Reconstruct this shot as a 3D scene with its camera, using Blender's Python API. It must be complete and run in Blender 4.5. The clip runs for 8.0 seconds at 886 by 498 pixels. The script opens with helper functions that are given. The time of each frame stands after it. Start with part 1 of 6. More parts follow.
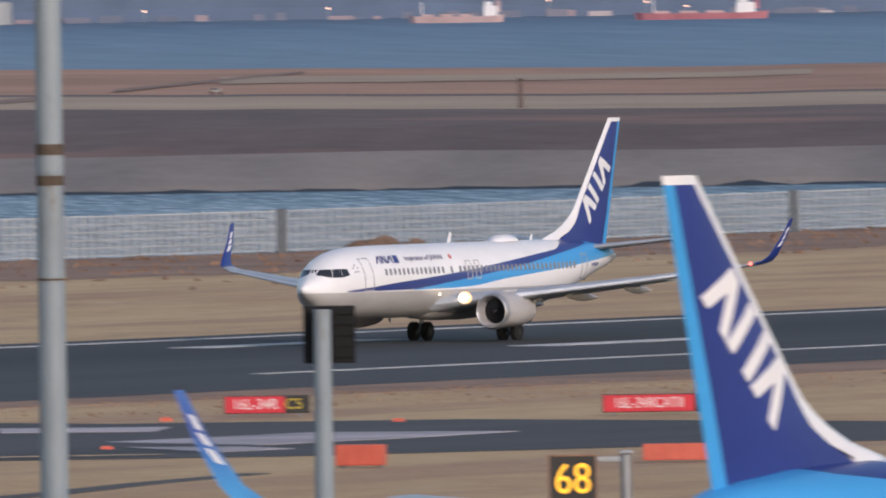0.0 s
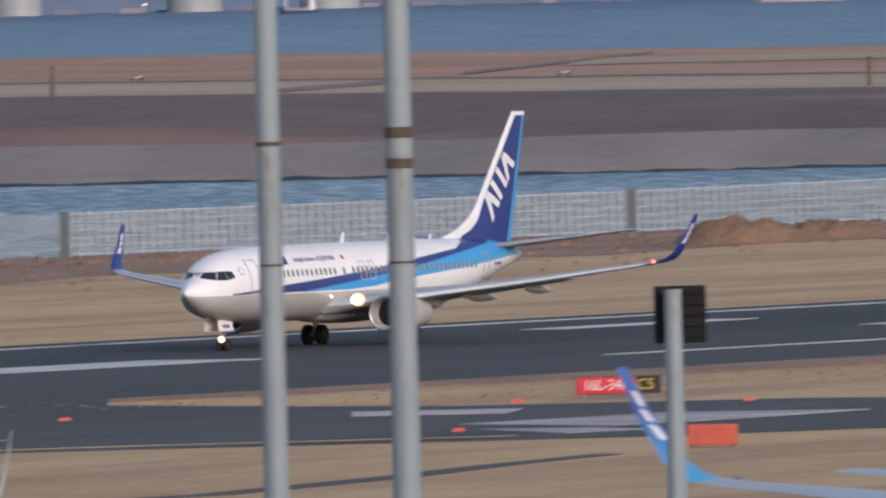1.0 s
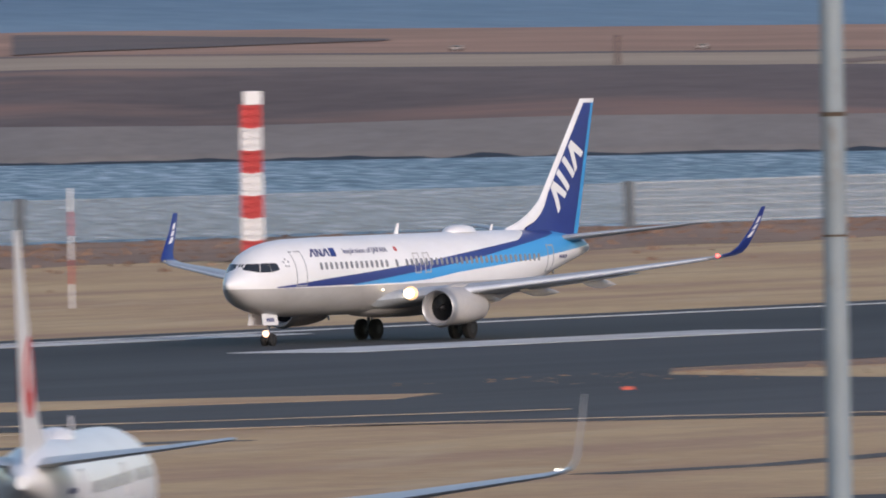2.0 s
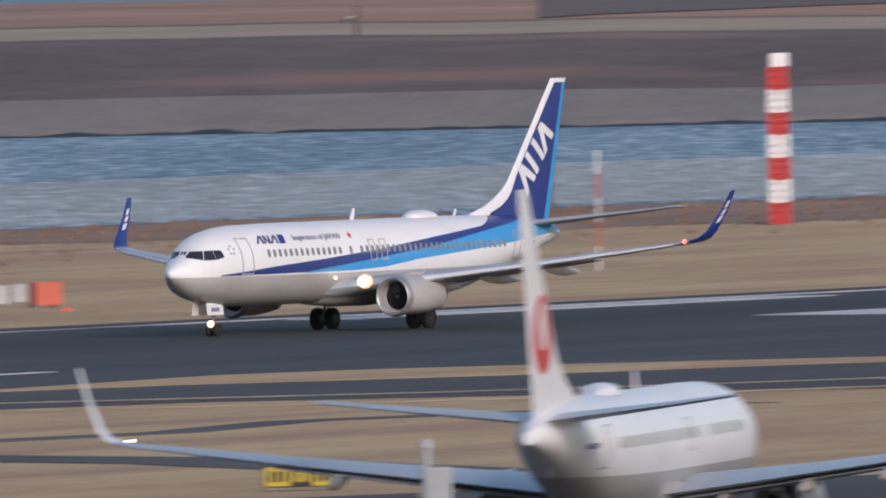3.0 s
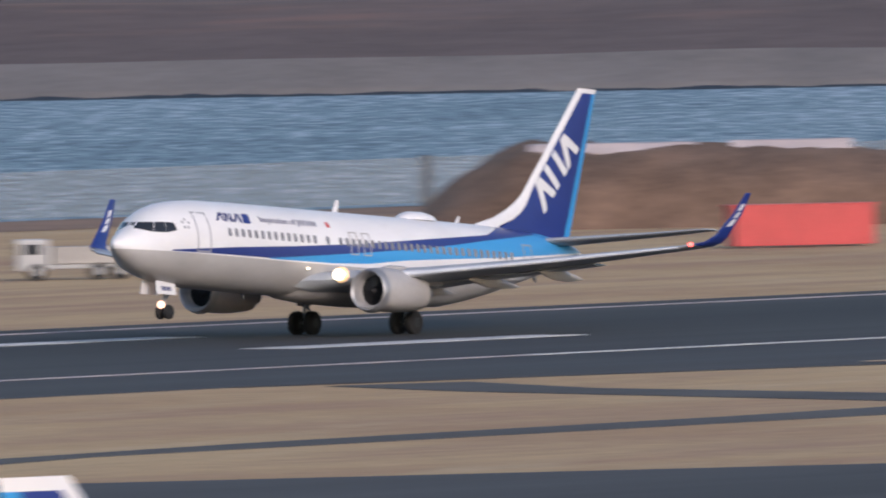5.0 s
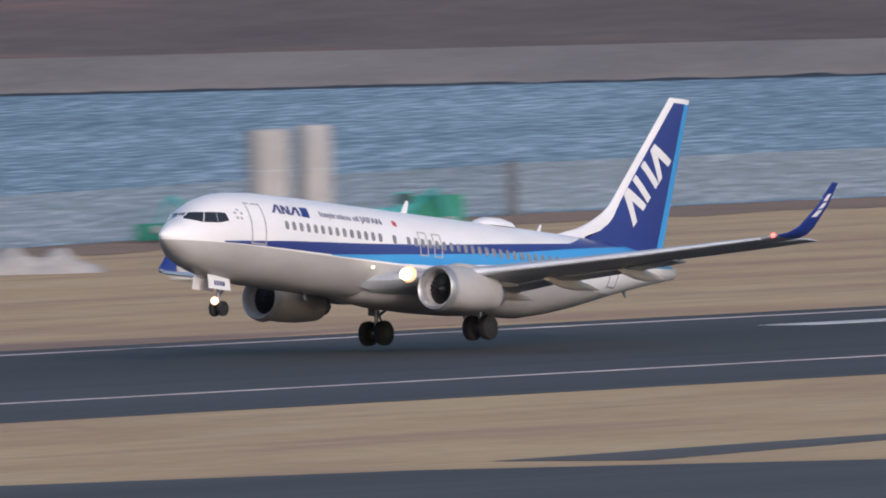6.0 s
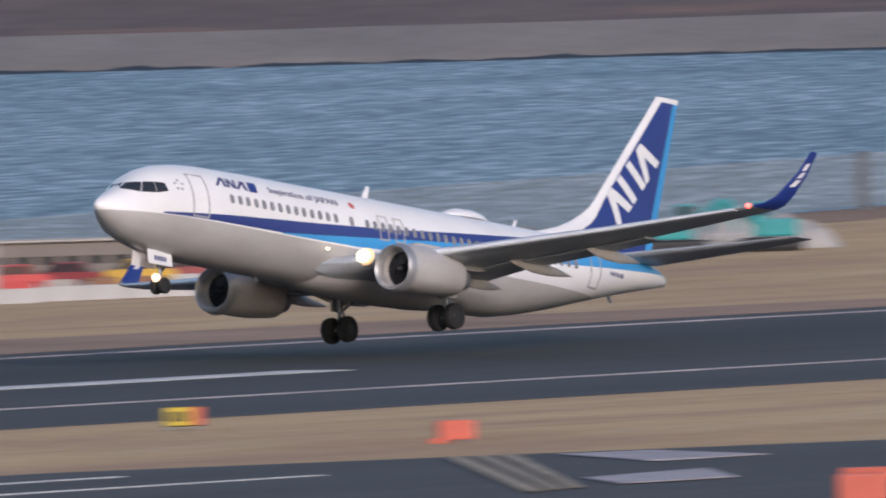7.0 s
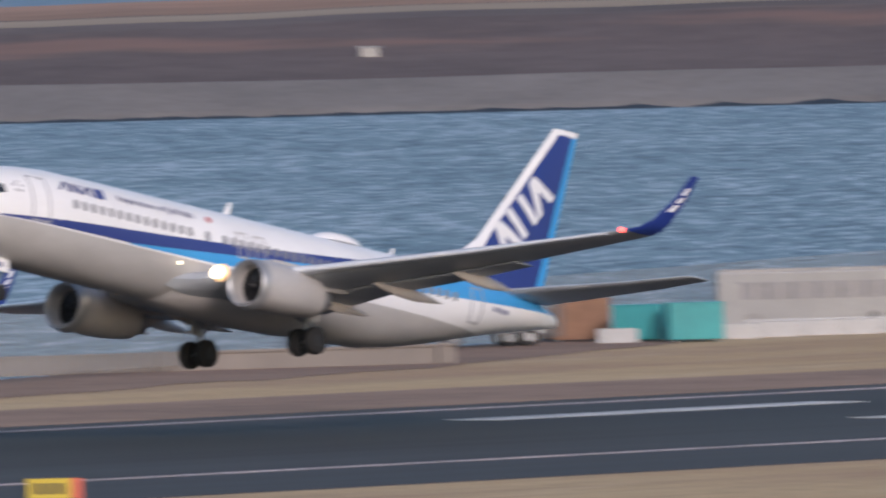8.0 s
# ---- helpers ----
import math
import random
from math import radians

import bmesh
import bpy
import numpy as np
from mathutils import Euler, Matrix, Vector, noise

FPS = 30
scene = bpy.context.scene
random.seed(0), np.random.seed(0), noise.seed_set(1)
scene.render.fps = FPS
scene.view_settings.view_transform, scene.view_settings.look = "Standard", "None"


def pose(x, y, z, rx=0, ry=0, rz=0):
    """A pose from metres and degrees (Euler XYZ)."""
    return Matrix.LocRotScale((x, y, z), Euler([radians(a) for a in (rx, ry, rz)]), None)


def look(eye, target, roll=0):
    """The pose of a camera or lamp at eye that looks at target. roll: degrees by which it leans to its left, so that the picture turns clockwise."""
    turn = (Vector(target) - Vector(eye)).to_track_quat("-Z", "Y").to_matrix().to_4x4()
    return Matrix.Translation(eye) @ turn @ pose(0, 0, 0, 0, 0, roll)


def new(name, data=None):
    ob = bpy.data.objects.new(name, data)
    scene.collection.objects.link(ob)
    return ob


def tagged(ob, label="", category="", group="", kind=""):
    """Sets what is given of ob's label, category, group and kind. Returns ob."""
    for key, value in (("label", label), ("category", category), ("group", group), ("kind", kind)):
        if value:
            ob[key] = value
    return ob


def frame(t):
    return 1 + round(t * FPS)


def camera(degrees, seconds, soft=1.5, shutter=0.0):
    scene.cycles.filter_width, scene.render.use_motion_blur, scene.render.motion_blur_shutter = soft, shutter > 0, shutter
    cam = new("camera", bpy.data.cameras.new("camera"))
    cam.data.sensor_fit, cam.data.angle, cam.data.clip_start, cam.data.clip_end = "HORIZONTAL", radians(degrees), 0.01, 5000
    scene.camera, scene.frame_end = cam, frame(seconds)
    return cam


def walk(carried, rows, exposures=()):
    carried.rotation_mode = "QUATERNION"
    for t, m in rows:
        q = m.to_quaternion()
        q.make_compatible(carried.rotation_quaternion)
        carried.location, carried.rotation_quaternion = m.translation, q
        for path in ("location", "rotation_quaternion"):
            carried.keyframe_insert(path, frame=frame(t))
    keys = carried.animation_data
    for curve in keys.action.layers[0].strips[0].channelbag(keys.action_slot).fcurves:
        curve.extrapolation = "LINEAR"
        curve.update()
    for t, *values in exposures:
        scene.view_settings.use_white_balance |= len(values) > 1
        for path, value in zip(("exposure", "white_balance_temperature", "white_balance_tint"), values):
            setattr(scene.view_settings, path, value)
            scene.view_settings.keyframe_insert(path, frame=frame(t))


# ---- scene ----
# ---- camera: a long lens on a roof terrace, panning after the aeroplane ----
EYE = Vector((0.0, 0.0, 21.74))
PAN = [  # seconds, bearing from +X, elevation, lean of the picture
    (0.0, 27.779, -0.689, 0.83),
    (0.5, 28.204, -0.659, 1.15),
    (1.0, 28.607, -0.719, 1.41),
    (1.5, 29.200, -0.762, 1.15),
    (1.7, 29.529, -0.764, 1.11),
    (2.8, 30.883, -0.799, 1.09),
    (3.0, 31.188, -0.828, 1.18),
    (3.5, 31.839, -0.881, 1.17),
    (4.0, 32.463, -0.927, 1.39),
    (4.5, 33.445, -0.922, 1.20),
    (5.0, 34.464, -0.910, 1.10),
    (5.2, 34.915, -0.909, 1.31),
    (6.3, 37.347, -0.947, 1.50),
    (6.5, 37.879, -0.965, 1.58),
    (7.0, 38.897, -0.979, 1.67),
    (7.5, 40.325, -0.936, 1.45),
    (7.7, 40.604, -0.910, 1.36),
    (8.0, 41.068, -0.856, 1.44),
]


def bearing(az, el=0.0):
    a, e = radians(az), radians(el)
    return Vector((math.cos(a) * math.cos(e), math.sin(a) * math.cos(e), math.sin(e)))


cam = camera(2.0935, 8.0, soft=1.85, shutter=0.5)
walk(cam, [(t, look(EYE, EYE + 1000 * bearing(az, el), -lean)) for t, az, el, lean in PAN], exposures=[(0.0, 0.20, 6300, 13), (1.5, 0.20, 6250, 13), (2.8, 0.17, 6150, 13), (3.5, 0.11, 6080, 13), (4.0, 0.12, 6080, 13), (5.0, 0.22, 6080, 13.5), (8.0, 0.20, 6080, 13.5)])

# ---- light: hazy late-afternoon sky, soft veiled sun behind the camera ----
SUN_AZ, SUN_EL = 238.0, 21.0
world = bpy.data.worlds.new("world")
scene.world = world
world.use_nodes = True
wn = world.node_tree.nodes
sky = wn.new("ShaderNodeTexSky")
sky.sky_type = "NISHITA"
sky.sun_disc = False
sky.sun_elevation = radians(SUN_EL)
sky.sun_rotation = radians(90 - SUN_AZ)
sky.dust_density = 1.0
sky.air_density = 1.0
world.node_tree.links.new(sky.outputs[0], wn["Background"].inputs[0])
wn["Background"].inputs[1].default_value = 0.122
sun = new("sun", bpy.data.lights.new("sun", "SUN"))
sun.data.energy = 1.8
sun.data.angle = radians(12)
sun.data.color = (1.0, 0.84, 0.76)
sun.matrix_world = look(500 * bearing(SUN_AZ, SUN_EL), (0, 0, 0))


# ---- materials ----
class Nodes:
    """A small builder of node materials."""

    def __init__(self, name):
        self.m = bpy.data.materials.new(name)
        self.m.use_nodes = True
        self.t = self.m.node_tree
        self.b = self.t.nodes["Principled BSDF"]
        self.co = self.t.nodes.new("ShaderNodeTexCoord").outputs["Object"]

    def node(self, kind, **v):
        n = self.t.nodes.new(kind)
        for k, x in v.items():
            if k == "op":
                n.operation = x
            elif k == "blend":
                n.blend_type = x
            elif k == "data":
                n.data_type = x
        return n

    def link(self, a, b):
        self.t.links.new(a, b)

    def math(self, op, a, b=0.0, clamp=False):
        n = self.node("ShaderNodeMath", op=op)
        n.use_clamp = clamp
        for i, x in enumerate((a, b)):
            if isinstance(x, (int, float)):
                n.inputs[i].default_value = x
            else:
                self.link(x, n.inputs[i])
        return n.outputs[0]

    def noise(self, scale, detail=4.0, rough=0.55, stretch=(1, 1, 1), turn=0.0):
        mp = self.node("ShaderNodeMapping")
        mp.vector_type = "TEXTURE"
        mp.inputs["Scale"].default_value = tuple(1 / q for q in stretch)
        mp.inputs["Rotation"].default_value = (0, 0, radians(turn))
        self.link(self.co, mp.inputs[0])
        n = self.node("ShaderNodeTexNoise")
        n.inputs["Scale"].default_value = scale
        n.inputs["Detail"].default_value = detail
        n.inputs["Roughness"].default_value = rough
        self.link(mp.outputs[0], n.inputs["Vector"])
        return n.outputs[0]

    def ramp(self, fac, *stops):
        n = self.node("ShaderNodeValToRGB")
        e = n.color_ramp.elements
        while len(e) < len(stops):
            e.new(0.5)
        for el, (pos, col) in zip(e, stops):
            el.position = pos
            el.color = (*col, 1) if len(col) == 3 else col
        self.link(fac, n.inputs[0])
        return n.outputs[0]

    def mix(self, fac, a, b, blend="MIX"):
        n = self.node("ShaderNodeMix", data="RGBA", blend=blend)
        for i, x in ((0, fac), (6, a), (7, b)):
            if isinstance(x, (int, float)):
                n.inputs[i].default_value = x
            elif isinstance(x, tuple):
                n.inputs[i].default_value = (*x, 1)
            else:
                self.link(x, n.inputs[i])
        return n.outputs[2]

    def finish(self, colour, rough=0.6, metal=0.0, bump=None, strength=0.3, distance=0.05):
        if isinstance(colour, tuple):
            self.b.inputs["Base Color"].default_value = (*colour, 1)
        else:
            self.link(colour, self.b.inputs["Base Color"])
        if isinstance(rough, (int, float)):
            self.b.inputs["Roughness"].default_value = rough
        else:
            self.link(rough, self.b.inputs["Roughness"])
        self.b.inputs["Metallic"].default_value = metal
        if bump is not None:
            n = self.node("ShaderNodeBump")
            n.inputs["Strength"].default_value = strength
            n.inputs["Distance"].default_value = distance
            self.link(bump, n.inputs["Height"])
            self.link(n.outputs[0], self.b.inputs["Normal"])
        return self.m


def worn(name, colour, rough=0.5, metal=0.0, scale=1.5, spread=0.25, bump=0.0):
    """Paint, metal or cloth of one colour with stains at two scales."""
    n = Nodes(name)
    big, fine = n.noise(scale, 5), n.noise(scale * 9, 3)
    v = n.math("ADD", n.math("MULTIPLY", big, 0.65), n.math("MULTIPLY", fine, 0.35))
    dark = tuple(c * (1 - spread) for c in colour)
    light = tuple(min(1, c * (1 + spread * 0.6)) for c in colour)
    col = n.ramp(v, (0.3, dark), (0.7, light))
    return n.finish(col, rough, metal, fine if bump else None, bump)


def glowing(name, colour, power):
    n = Nodes(name)
    n.b.inputs["Emission Color"].default_value = (*colour, 1)
    n.b.inputs["Emission Strength"].default_value = power
    return n.finish(colour, 0.4)


def grass_material():
    n = Nodes("dry_grass")
    big = n.noise(0.018, 5, 0.6)
    band = n.noise(0.03, 4, 0.6, (0.35, 3.0, 1))
    fine = n.noise(0.6, 4, 0.7)
    col = n.ramp(big, (0.3, (0.50, 0.30, 0.155)), (0.5, (0.645, 0.435, 0.222)), (0.72, (0.71, 0.51, 0.265)))
    col = n.mix(n.ramp(band, (0.47, (0, 0, 0)), (0.66, (1, 1, 1))), col, (0.49, 0.30, 0.175))
    streak = n.noise(0.07, 4, 0.62, (0.35, 1.6, 1), 20)
    col = n.mix(n.ramp(streak, (0.50, (0, 0, 0)), (0.68, (0.5, 0.5, 0.5))), col, (0.47, 0.295, 0.175))
    col = n.mix(n.ramp(streak, (0.30, (0.55, 0.55, 0.55)), (0.46, (0, 0, 0))), col, (0.70, 0.525, 0.30))
    v = n.ramp(fine, (0.25, (0.72, 0.72, 0.72)), (0.75, (1.0, 1.0, 1.0)))
    col = n.mix(1.0, col, v, "MULTIPLY")
    return n.finish(col, 0.95, 0, fine, 0.6, 0.3)


def asphalt_material(name, base):
    n = Nodes(name)
    big = n.noise(0.03, 5, 0.6, (0.25, 2.0, 1))
    fine = n.noise(1.2, 4, 0.7)
    lo, hi = tuple(c * 0.7 for c in base), tuple(c * 1.35 for c in base)
    col = n.ramp(big, (0.35, lo), (0.65, hi))
    v = n.ramp(fine, (0.2, (0.8, 0.8, 0.8)), (0.8, (1, 1, 1)))
    return n.finish(n.mix(1.0, col, v, "MULTIPLY"), 0.9, 0, fine, 0.3, 0.02)


def runway_material():
    """Grooved asphalt with dark tyre rubber along the wheel tracks."""
    n = Nodes("runway_asphalt")
    sep = n.node("ShaderNodeSeparateXYZ")
    n.link(n.co, sep.inputs[0])
    off = n.math("ABSOLUTE", n.math("SUBTRACT", sep.outputs[1], 640.0))
    big = n.noise(0.03, 5, 0.6, (0.2, 2.5, 1))
    fine = n.noise(1.0, 4, 0.7)
    col = n.ramp(big, (0.35, (0.031, 0.030, 0.033)), (0.65, (0.058, 0.057, 0.062)))
    rub = n.math("SUBTRACT", 1.0, n.math("DIVIDE", off, 23.0), True)
    rub = n.math("MULTIPLY", rub, n.math("ADD", 0.35, big), True)
    col = n.mix(rub, col, (0.013, 0.013, 0.017))
    v = n.ramp(fine, (0.2, (0.85, 0.85, 0.85)), (0.8, (1, 1, 1)))
    return n.finish(n.mix(1.0, col, v, "MULTIPLY"), 0.85, 0, fine, 0.3, 0.02)


def water_material(name, a, b, c, along, across):
    """Water: bright and dark wave faces painted in, stretched along the view."""
    n = Nodes(name)
    w = n.noise(1.0, 3, 0.6, (1 / along, 1 / across, 1), 34)
    chop = n.noise(1.0, 3, 0.6, (2.2 / along, 2.6 / across, 1), 38)
    swell = n.noise(1.0, 3, 0.5, (0.12 / along, 0.06 / across, 1), 30)
    v = n.math("ADD", n.math("MULTIPLY", w, 0.5), n.math("MULTIPLY", chop, 0.32))
    v = n.math("ADD", v, n.math("MULTIPLY", swell, 0.18))
    # shaded face, body and highlight tones put the wave light into the colour
    col = n.ramp(v, (0.43, a), (0.485, b), (0.52, b), (0.575, c))
    n.b.inputs["Specular IOR Level"].default_value = 0.2
    return n.finish(col, 0.5)


def livery_material(name, stripes):
    """Fuselage paint: white above, light grey below, two swept blue bands."""
    n = Nodes(name)
    sep = n.node("ShaderNodeSeparateXYZ")
    n.link(n.co, sep.inputs[0])
    s = n.math("DIVIDE", n.math("ADD", sep.outputs[0], 19.6), 40.0)
    z = n.math("DIVIDE", sep.outputs[2], 8.0)
    grime = n.noise(0.8, 5, 0.6, (0.4, 1, 1))
    fine = n.noise(6.0, 3)

    def edge(*pts):
        return n.ramp(s, *[(a / 40.0, (h / 8.0,) * 3) for a, h in pts])

    def above(curve):
        return n.math("GREATER_THAN", z, curve)

    white = n.ramp(grime, (0.3, (0.79, 0.78, 0.79)), (0.6, (0.86, 0.85, 0.86)))
    grey = n.ramp(grime, (0.3, (0.41, 0.395, 0.385)), (0.65, (0.50, 0.485, 0.475)))
    col = n.mix(above(edge((0, 3.05), (10, 3.0), (22, 3.0), (30, 3.05), (38, 3.15))), grey, white)
    if stripes:
        light = n.math("MULTIPLY", above(edge((0, 9), (9.9, 9), (10.0, 3.05), (15, 3.08), (18, 3.2), (21, 3.5), (29, 4.02), (35.3, 4.5), (38, 4.7))),
                       n.math("SUBTRACT", 1.0, above(edge((0, 3.1), (7.3, 3.08), (10.0, 3.09), (12.5, 3.28), (17.4, 3.68), (22.7, 4.14), (27.9, 4.76), (33, 5.3), (36, 6)))))
        col = n.mix(light, col, (0.05, 0.33, 0.70))
        dark = n.math("MULTIPLY", above(edge((0, 9), (2.5, 9), (2.6, 3.06), (7.3, 3.08), (10.0, 3.09), (12.5, 3.28), (17.4, 3.68), (22.7, 4.14), (27.9, 4.76), (33, 5.3), (36, 6))),
                      n.math("SUBTRACT", 1.0, above(edge((0, 3.08), (2.6, 3.12), (7.3, 3.46), (12.1, 3.74), (17.4, 4.1), (22.6, 4.56), (28.3, 5.05), (30.5, 5.6), (31, 6.5)))))
        col = n.mix(dark, col, (0.02, 0.042, 0.22))
    col = n.mix(n.math("MULTIPLY", fine, 0.08), col, (0.3, 0.29, 0.28))
    return n.finish(col, 0.32, 0.0)


GRASS = grass_material()
RUNWAY = runway_material()
ASPHALT = asphalt_material("taxiway_asphalt", (0.057, 0.056, 0.060))
PATH = asphalt_material("old_asphalt", (0.085, 0.08, 0.078))
PAINT = worn("worn_white_marking", (0.58, 0.58, 0.58), 0.8, 0, 0.2, 0.35)
PINKPAINT = worn("weathered_pale_marking", (0.46, 0.41, 0.43), 0.8, 0, 0.12, 0.5)
YELLOWPAINT = worn("faded_tan_marking", (0.36, 0.28, 0.2), 0.8, 0, 0.2, 0.4)
CHANNEL = water_material("channel_water", (0.055, 0.105, 0.145), (0.175, 0.262, 0.312), (0.48, 0.55, 0.60), 15.0, 2.4)
# low-contrast blue: distance haze is mixed into these water tones
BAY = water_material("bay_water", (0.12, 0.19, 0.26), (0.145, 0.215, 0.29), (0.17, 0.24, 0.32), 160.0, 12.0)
REVET = worn("grey_stone_revetment", (0.245, 0.217, 0.198), 0.95, 0, 0.05, 0.25, 0.5)


def scrub_material():
    """Dark scrub on reclaimed land with drawn-out reddish patches of dead grass."""
    n = Nodes("dark_brown_scrub")
    big, fine = n.noise(0.016, 5, 0.6), n.noise(0.15, 4, 0.65)
    patch = n.noise(0.022, 4, 0.6, (1.0, 0.45, 1), 30)
    col = n.ramp(n.math("ADD", n.math("MULTIPLY", big, 0.6), n.math("MULTIPLY", fine, 0.4)), (0.3, (0.085, 0.061, 0.056)), (0.7, (0.19, 0.137, 0.124)))
    col = n.mix(n.ramp(patch, (0.55, (0, 0, 0)), (0.68, (0.75, 0.75, 0.75))), col, (0.30, 0.17, 0.125))
    return n.finish(col, 1.0, 0, fine, 0.5)


DARKLAND = scrub_material()
TRACK = worn("bare_track_earth", (0.25, 0.165, 0.13), 1.0, 0, 0.03, 0.3)
TANLAND = worn("dry_tan_land", (0.42, 0.31, 0.215), 1.0, 0, 0.01, 0.25)
RUSTLAND = worn("rusty_brown_land", (0.42, 0.235, 0.155), 1.0, 0, 0.008, 0.4)
MOUND = worn("brown_earth_and_grass", (0.21, 0.132, 0.09), 1.0, 0, 0.22, 0.55, 0.6)
VERGE = worn("reddish_dry_verge", (0.33, 0.205, 0.14), 1.0, 0, 0.06, 0.45, 0.4)
CONCRETE = worn("pale_concrete", (0.40, 0.38, 0.36), 0.9, 0, 0.4, 0.25, 0.3)
WHITE = worn("white_gloss_paint", (0.80, 0.79, 0.80), 0.3, 0, 0.5, 0.06)
BLUE = worn("deep_blue_paint", (0.02, 0.042, 0.22), 0.3, 0, 0.4, 0.12)
CYAN = worn("bright_blue_paint", (0.05, 0.33, 0.70), 0.3, 0, 0.4, 0.1)
SLATPAINT = worn("bright_slat_metal", (0.62, 0.65, 0.70), 0.4, 0.1, 0.6, 0.1)
GREYPAINT = worn("wing_grey_paint", (0.41, 0.435, 0.47), 0.35, 0.1, 0.6, 0.15)


def fade_material():
    """Winglet paint that runs from bright blue at the root to deep blue at the tip."""
    n = Nodes("fading_blue_paint")
    sep = n.node("ShaderNodeSeparateXYZ")
    n.link(n.co, sep.inputs[0])
    u = n.math("DIVIDE", n.math("SUBTRACT", sep.outputs[2], 4.3), 2.9, True)
    grime = n.noise(1.2, 4)
    col = n.ramp(u, (0.0, (0.07, 0.36, 0.66)), (0.3, (0.05, 0.22, 0.52)), (0.6, (0.045, 0.085, 0.33)), (1.0, (0.05, 0.14, 0.42)))
    return n.finish(n.mix(n.math("MULTIPLY", grime, 0.15), col, (0.3, 0.35, 0.45)), 0.3)


FADE = fade_material()
BELLY = worn("light_grey_paint", (0.45, 0.43, 0.42), 0.4, 0, 0.5, 0.12)
FAIRING = worn("beige_fairing_paint", (0.52, 0.47, 0.43), 0.45, 0, 0.6, 0.15)
ALLOY = worn("polished_alloy", (0.42, 0.42, 0.43), 0.45, 0.6, 2, 0.12)
STEEL = worn("dull_steel", (0.30, 0.31, 0.33), 0.45, 0.7, 2, 0.2)
RUBBER = worn("tyre_rubber", (0.018, 0.018, 0.019), 0.85, 0, 3, 0.25)
DARK = worn("dark_interior", (0.02, 0.02, 0.023), 0.6, 0, 2, 0.2)
GLASS = worn("dark_window_glass", (0.03, 0.035, 0.045), 0.12, 0, 2, 0.2)
WINDOW = worn("grey_window_glass", (0.25, 0.25, 0.27), 0.15, 0, 3, 0.2)
OUTLINE = worn("door_outline_grey", (0.38, 0.38, 0.41), 0.5, 0, 2, 0.1)
SOFTINK = worn("slate_blue_lettering", (0.20, 0.21, 0.30), 0.5, 0, 1, 0.1)
INK = worn("navy_lettering", (0.04, 0.05, 0.17), 0.4, 0, 1, 0.1)
LIGHT_W = glowing("landing_lamp_glow", (1.0, 0.84, 0.58), 2.8)
# amber emission for the glare added round the landing lamps
LIGHT_A = glowing("lamp_glare_glow", (1.0, 0.66, 0.34), 0.55)
LIGHT_R = glowing("red_beacon_glow", (1.0, 0.09, 0.07), 4.5)
LIGHT_O = glowing("nose_lamp_glow", (1.0, 0.60, 0.40), 1.9)
LIGHT_P = glowing("tip_lamp_glow", (1.0, 0.85, 0.7), 8.0)
RED = worn("red_paint", (0.55, 0.06, 0.06), 0.5, 0, 0.6, 0.2)
ORANGE = worn("orange_paint", (0.58, 0.12, 0.075), 0.55, 0, 0.5, 0.2)
SIGNRED = worn("red_sign_face", (0.60, 0.03, 0.05), 0.4, 0, 0.6, 0.12)
SIGNYEL = worn("yellow_sign_face", (0.55, 0.42, 0.03), 0.45, 0, 0.6, 0.15)
SIGNBLK = worn("black_sign_face", (0.02, 0.02, 0.02), 0.5, 0, 1, 0.2)
SIGNWHT = worn("white_sign_letters", (0.75, 0.72, 0.74), 0.5, 0, 1, 0.1)
AMBER = glowing("amber_display_dots", (1.0, 0.50, 0.03), 0.75)
TEAL = worn("teal_paint", (0.03, 0.30, 0.32), 0.5, 0, 0.7, 0.25)
GREEN = worn("green_net", (0.03, 0.24, 0.17), 0.8, 0, 0.5, 0.3)
BROWN = worn("brown_steel", (0.26, 0.14, 0.085), 0.7, 0, 0.5, 0.3)


def pole_material():
    """Dull galvanised paint with rust stains that run down."""
    n = Nodes("galvanised_pole")
    big, fine = n.noise(1.1, 4, 0.6, (1, 1, 0.4)), n.noise(9.0, 3)
    stain = n.noise(3.2, 4, 0.7, (1.4, 1.4, 0.45))
    col = n.ramp(big, (0.3, (0.20, 0.235, 0.26)), (0.7, (0.28, 0.33, 0.365)))
    col = n.mix(n.ramp(stain, (0.57, (0, 0, 0)), (0.70, (0.75, 0.75, 0.75))), col, (0.16, 0.12, 0.09))
    return n.finish(col, 0.6, 0.05, fine, 0.2)


POLE = pole_material()
RUST = worn("rusty_band", (0.115, 0.085, 0.062), 0.8, 0.3, 6, 0.4, 0.3)
NET = worn("white_netting", (0.66, 0.68, 0.68), 0.7, 0, 0.6, 0.15)
POST = worn("dark_grey_post", (0.10, 0.115, 0.13), 0.7, 0, 0.8, 0.2)
ROOF = worn("grey_roof_sheet", (0.27, 0.29, 0.29), 0.6, 0.1, 0.5, 0.25, 0.2)
PALEROOF = worn("pale_roof_sheet", (0.46, 0.46, 0.46), 0.75, 0, 0.8, 0.3, 0.1)
PALEPANEL = worn("pale_blue_grey_panel", (0.25, 0.285, 0.32), 0.5, 0, 0.7, 0.15)
PIERGLASS = worn("green_grey_pane", (0.08, 0.10, 0.092), 0.35, 0, 0.9, 0.25)
ROOFWHITE = worn("pale_roof_edge", (0.34, 0.355, 0.365), 0.5, 0, 0.6, 0.2)
DARKRED = worn("dark_red_paint", (0.24, 0.035, 0.045), 0.4, 0, 0.6, 0.2)
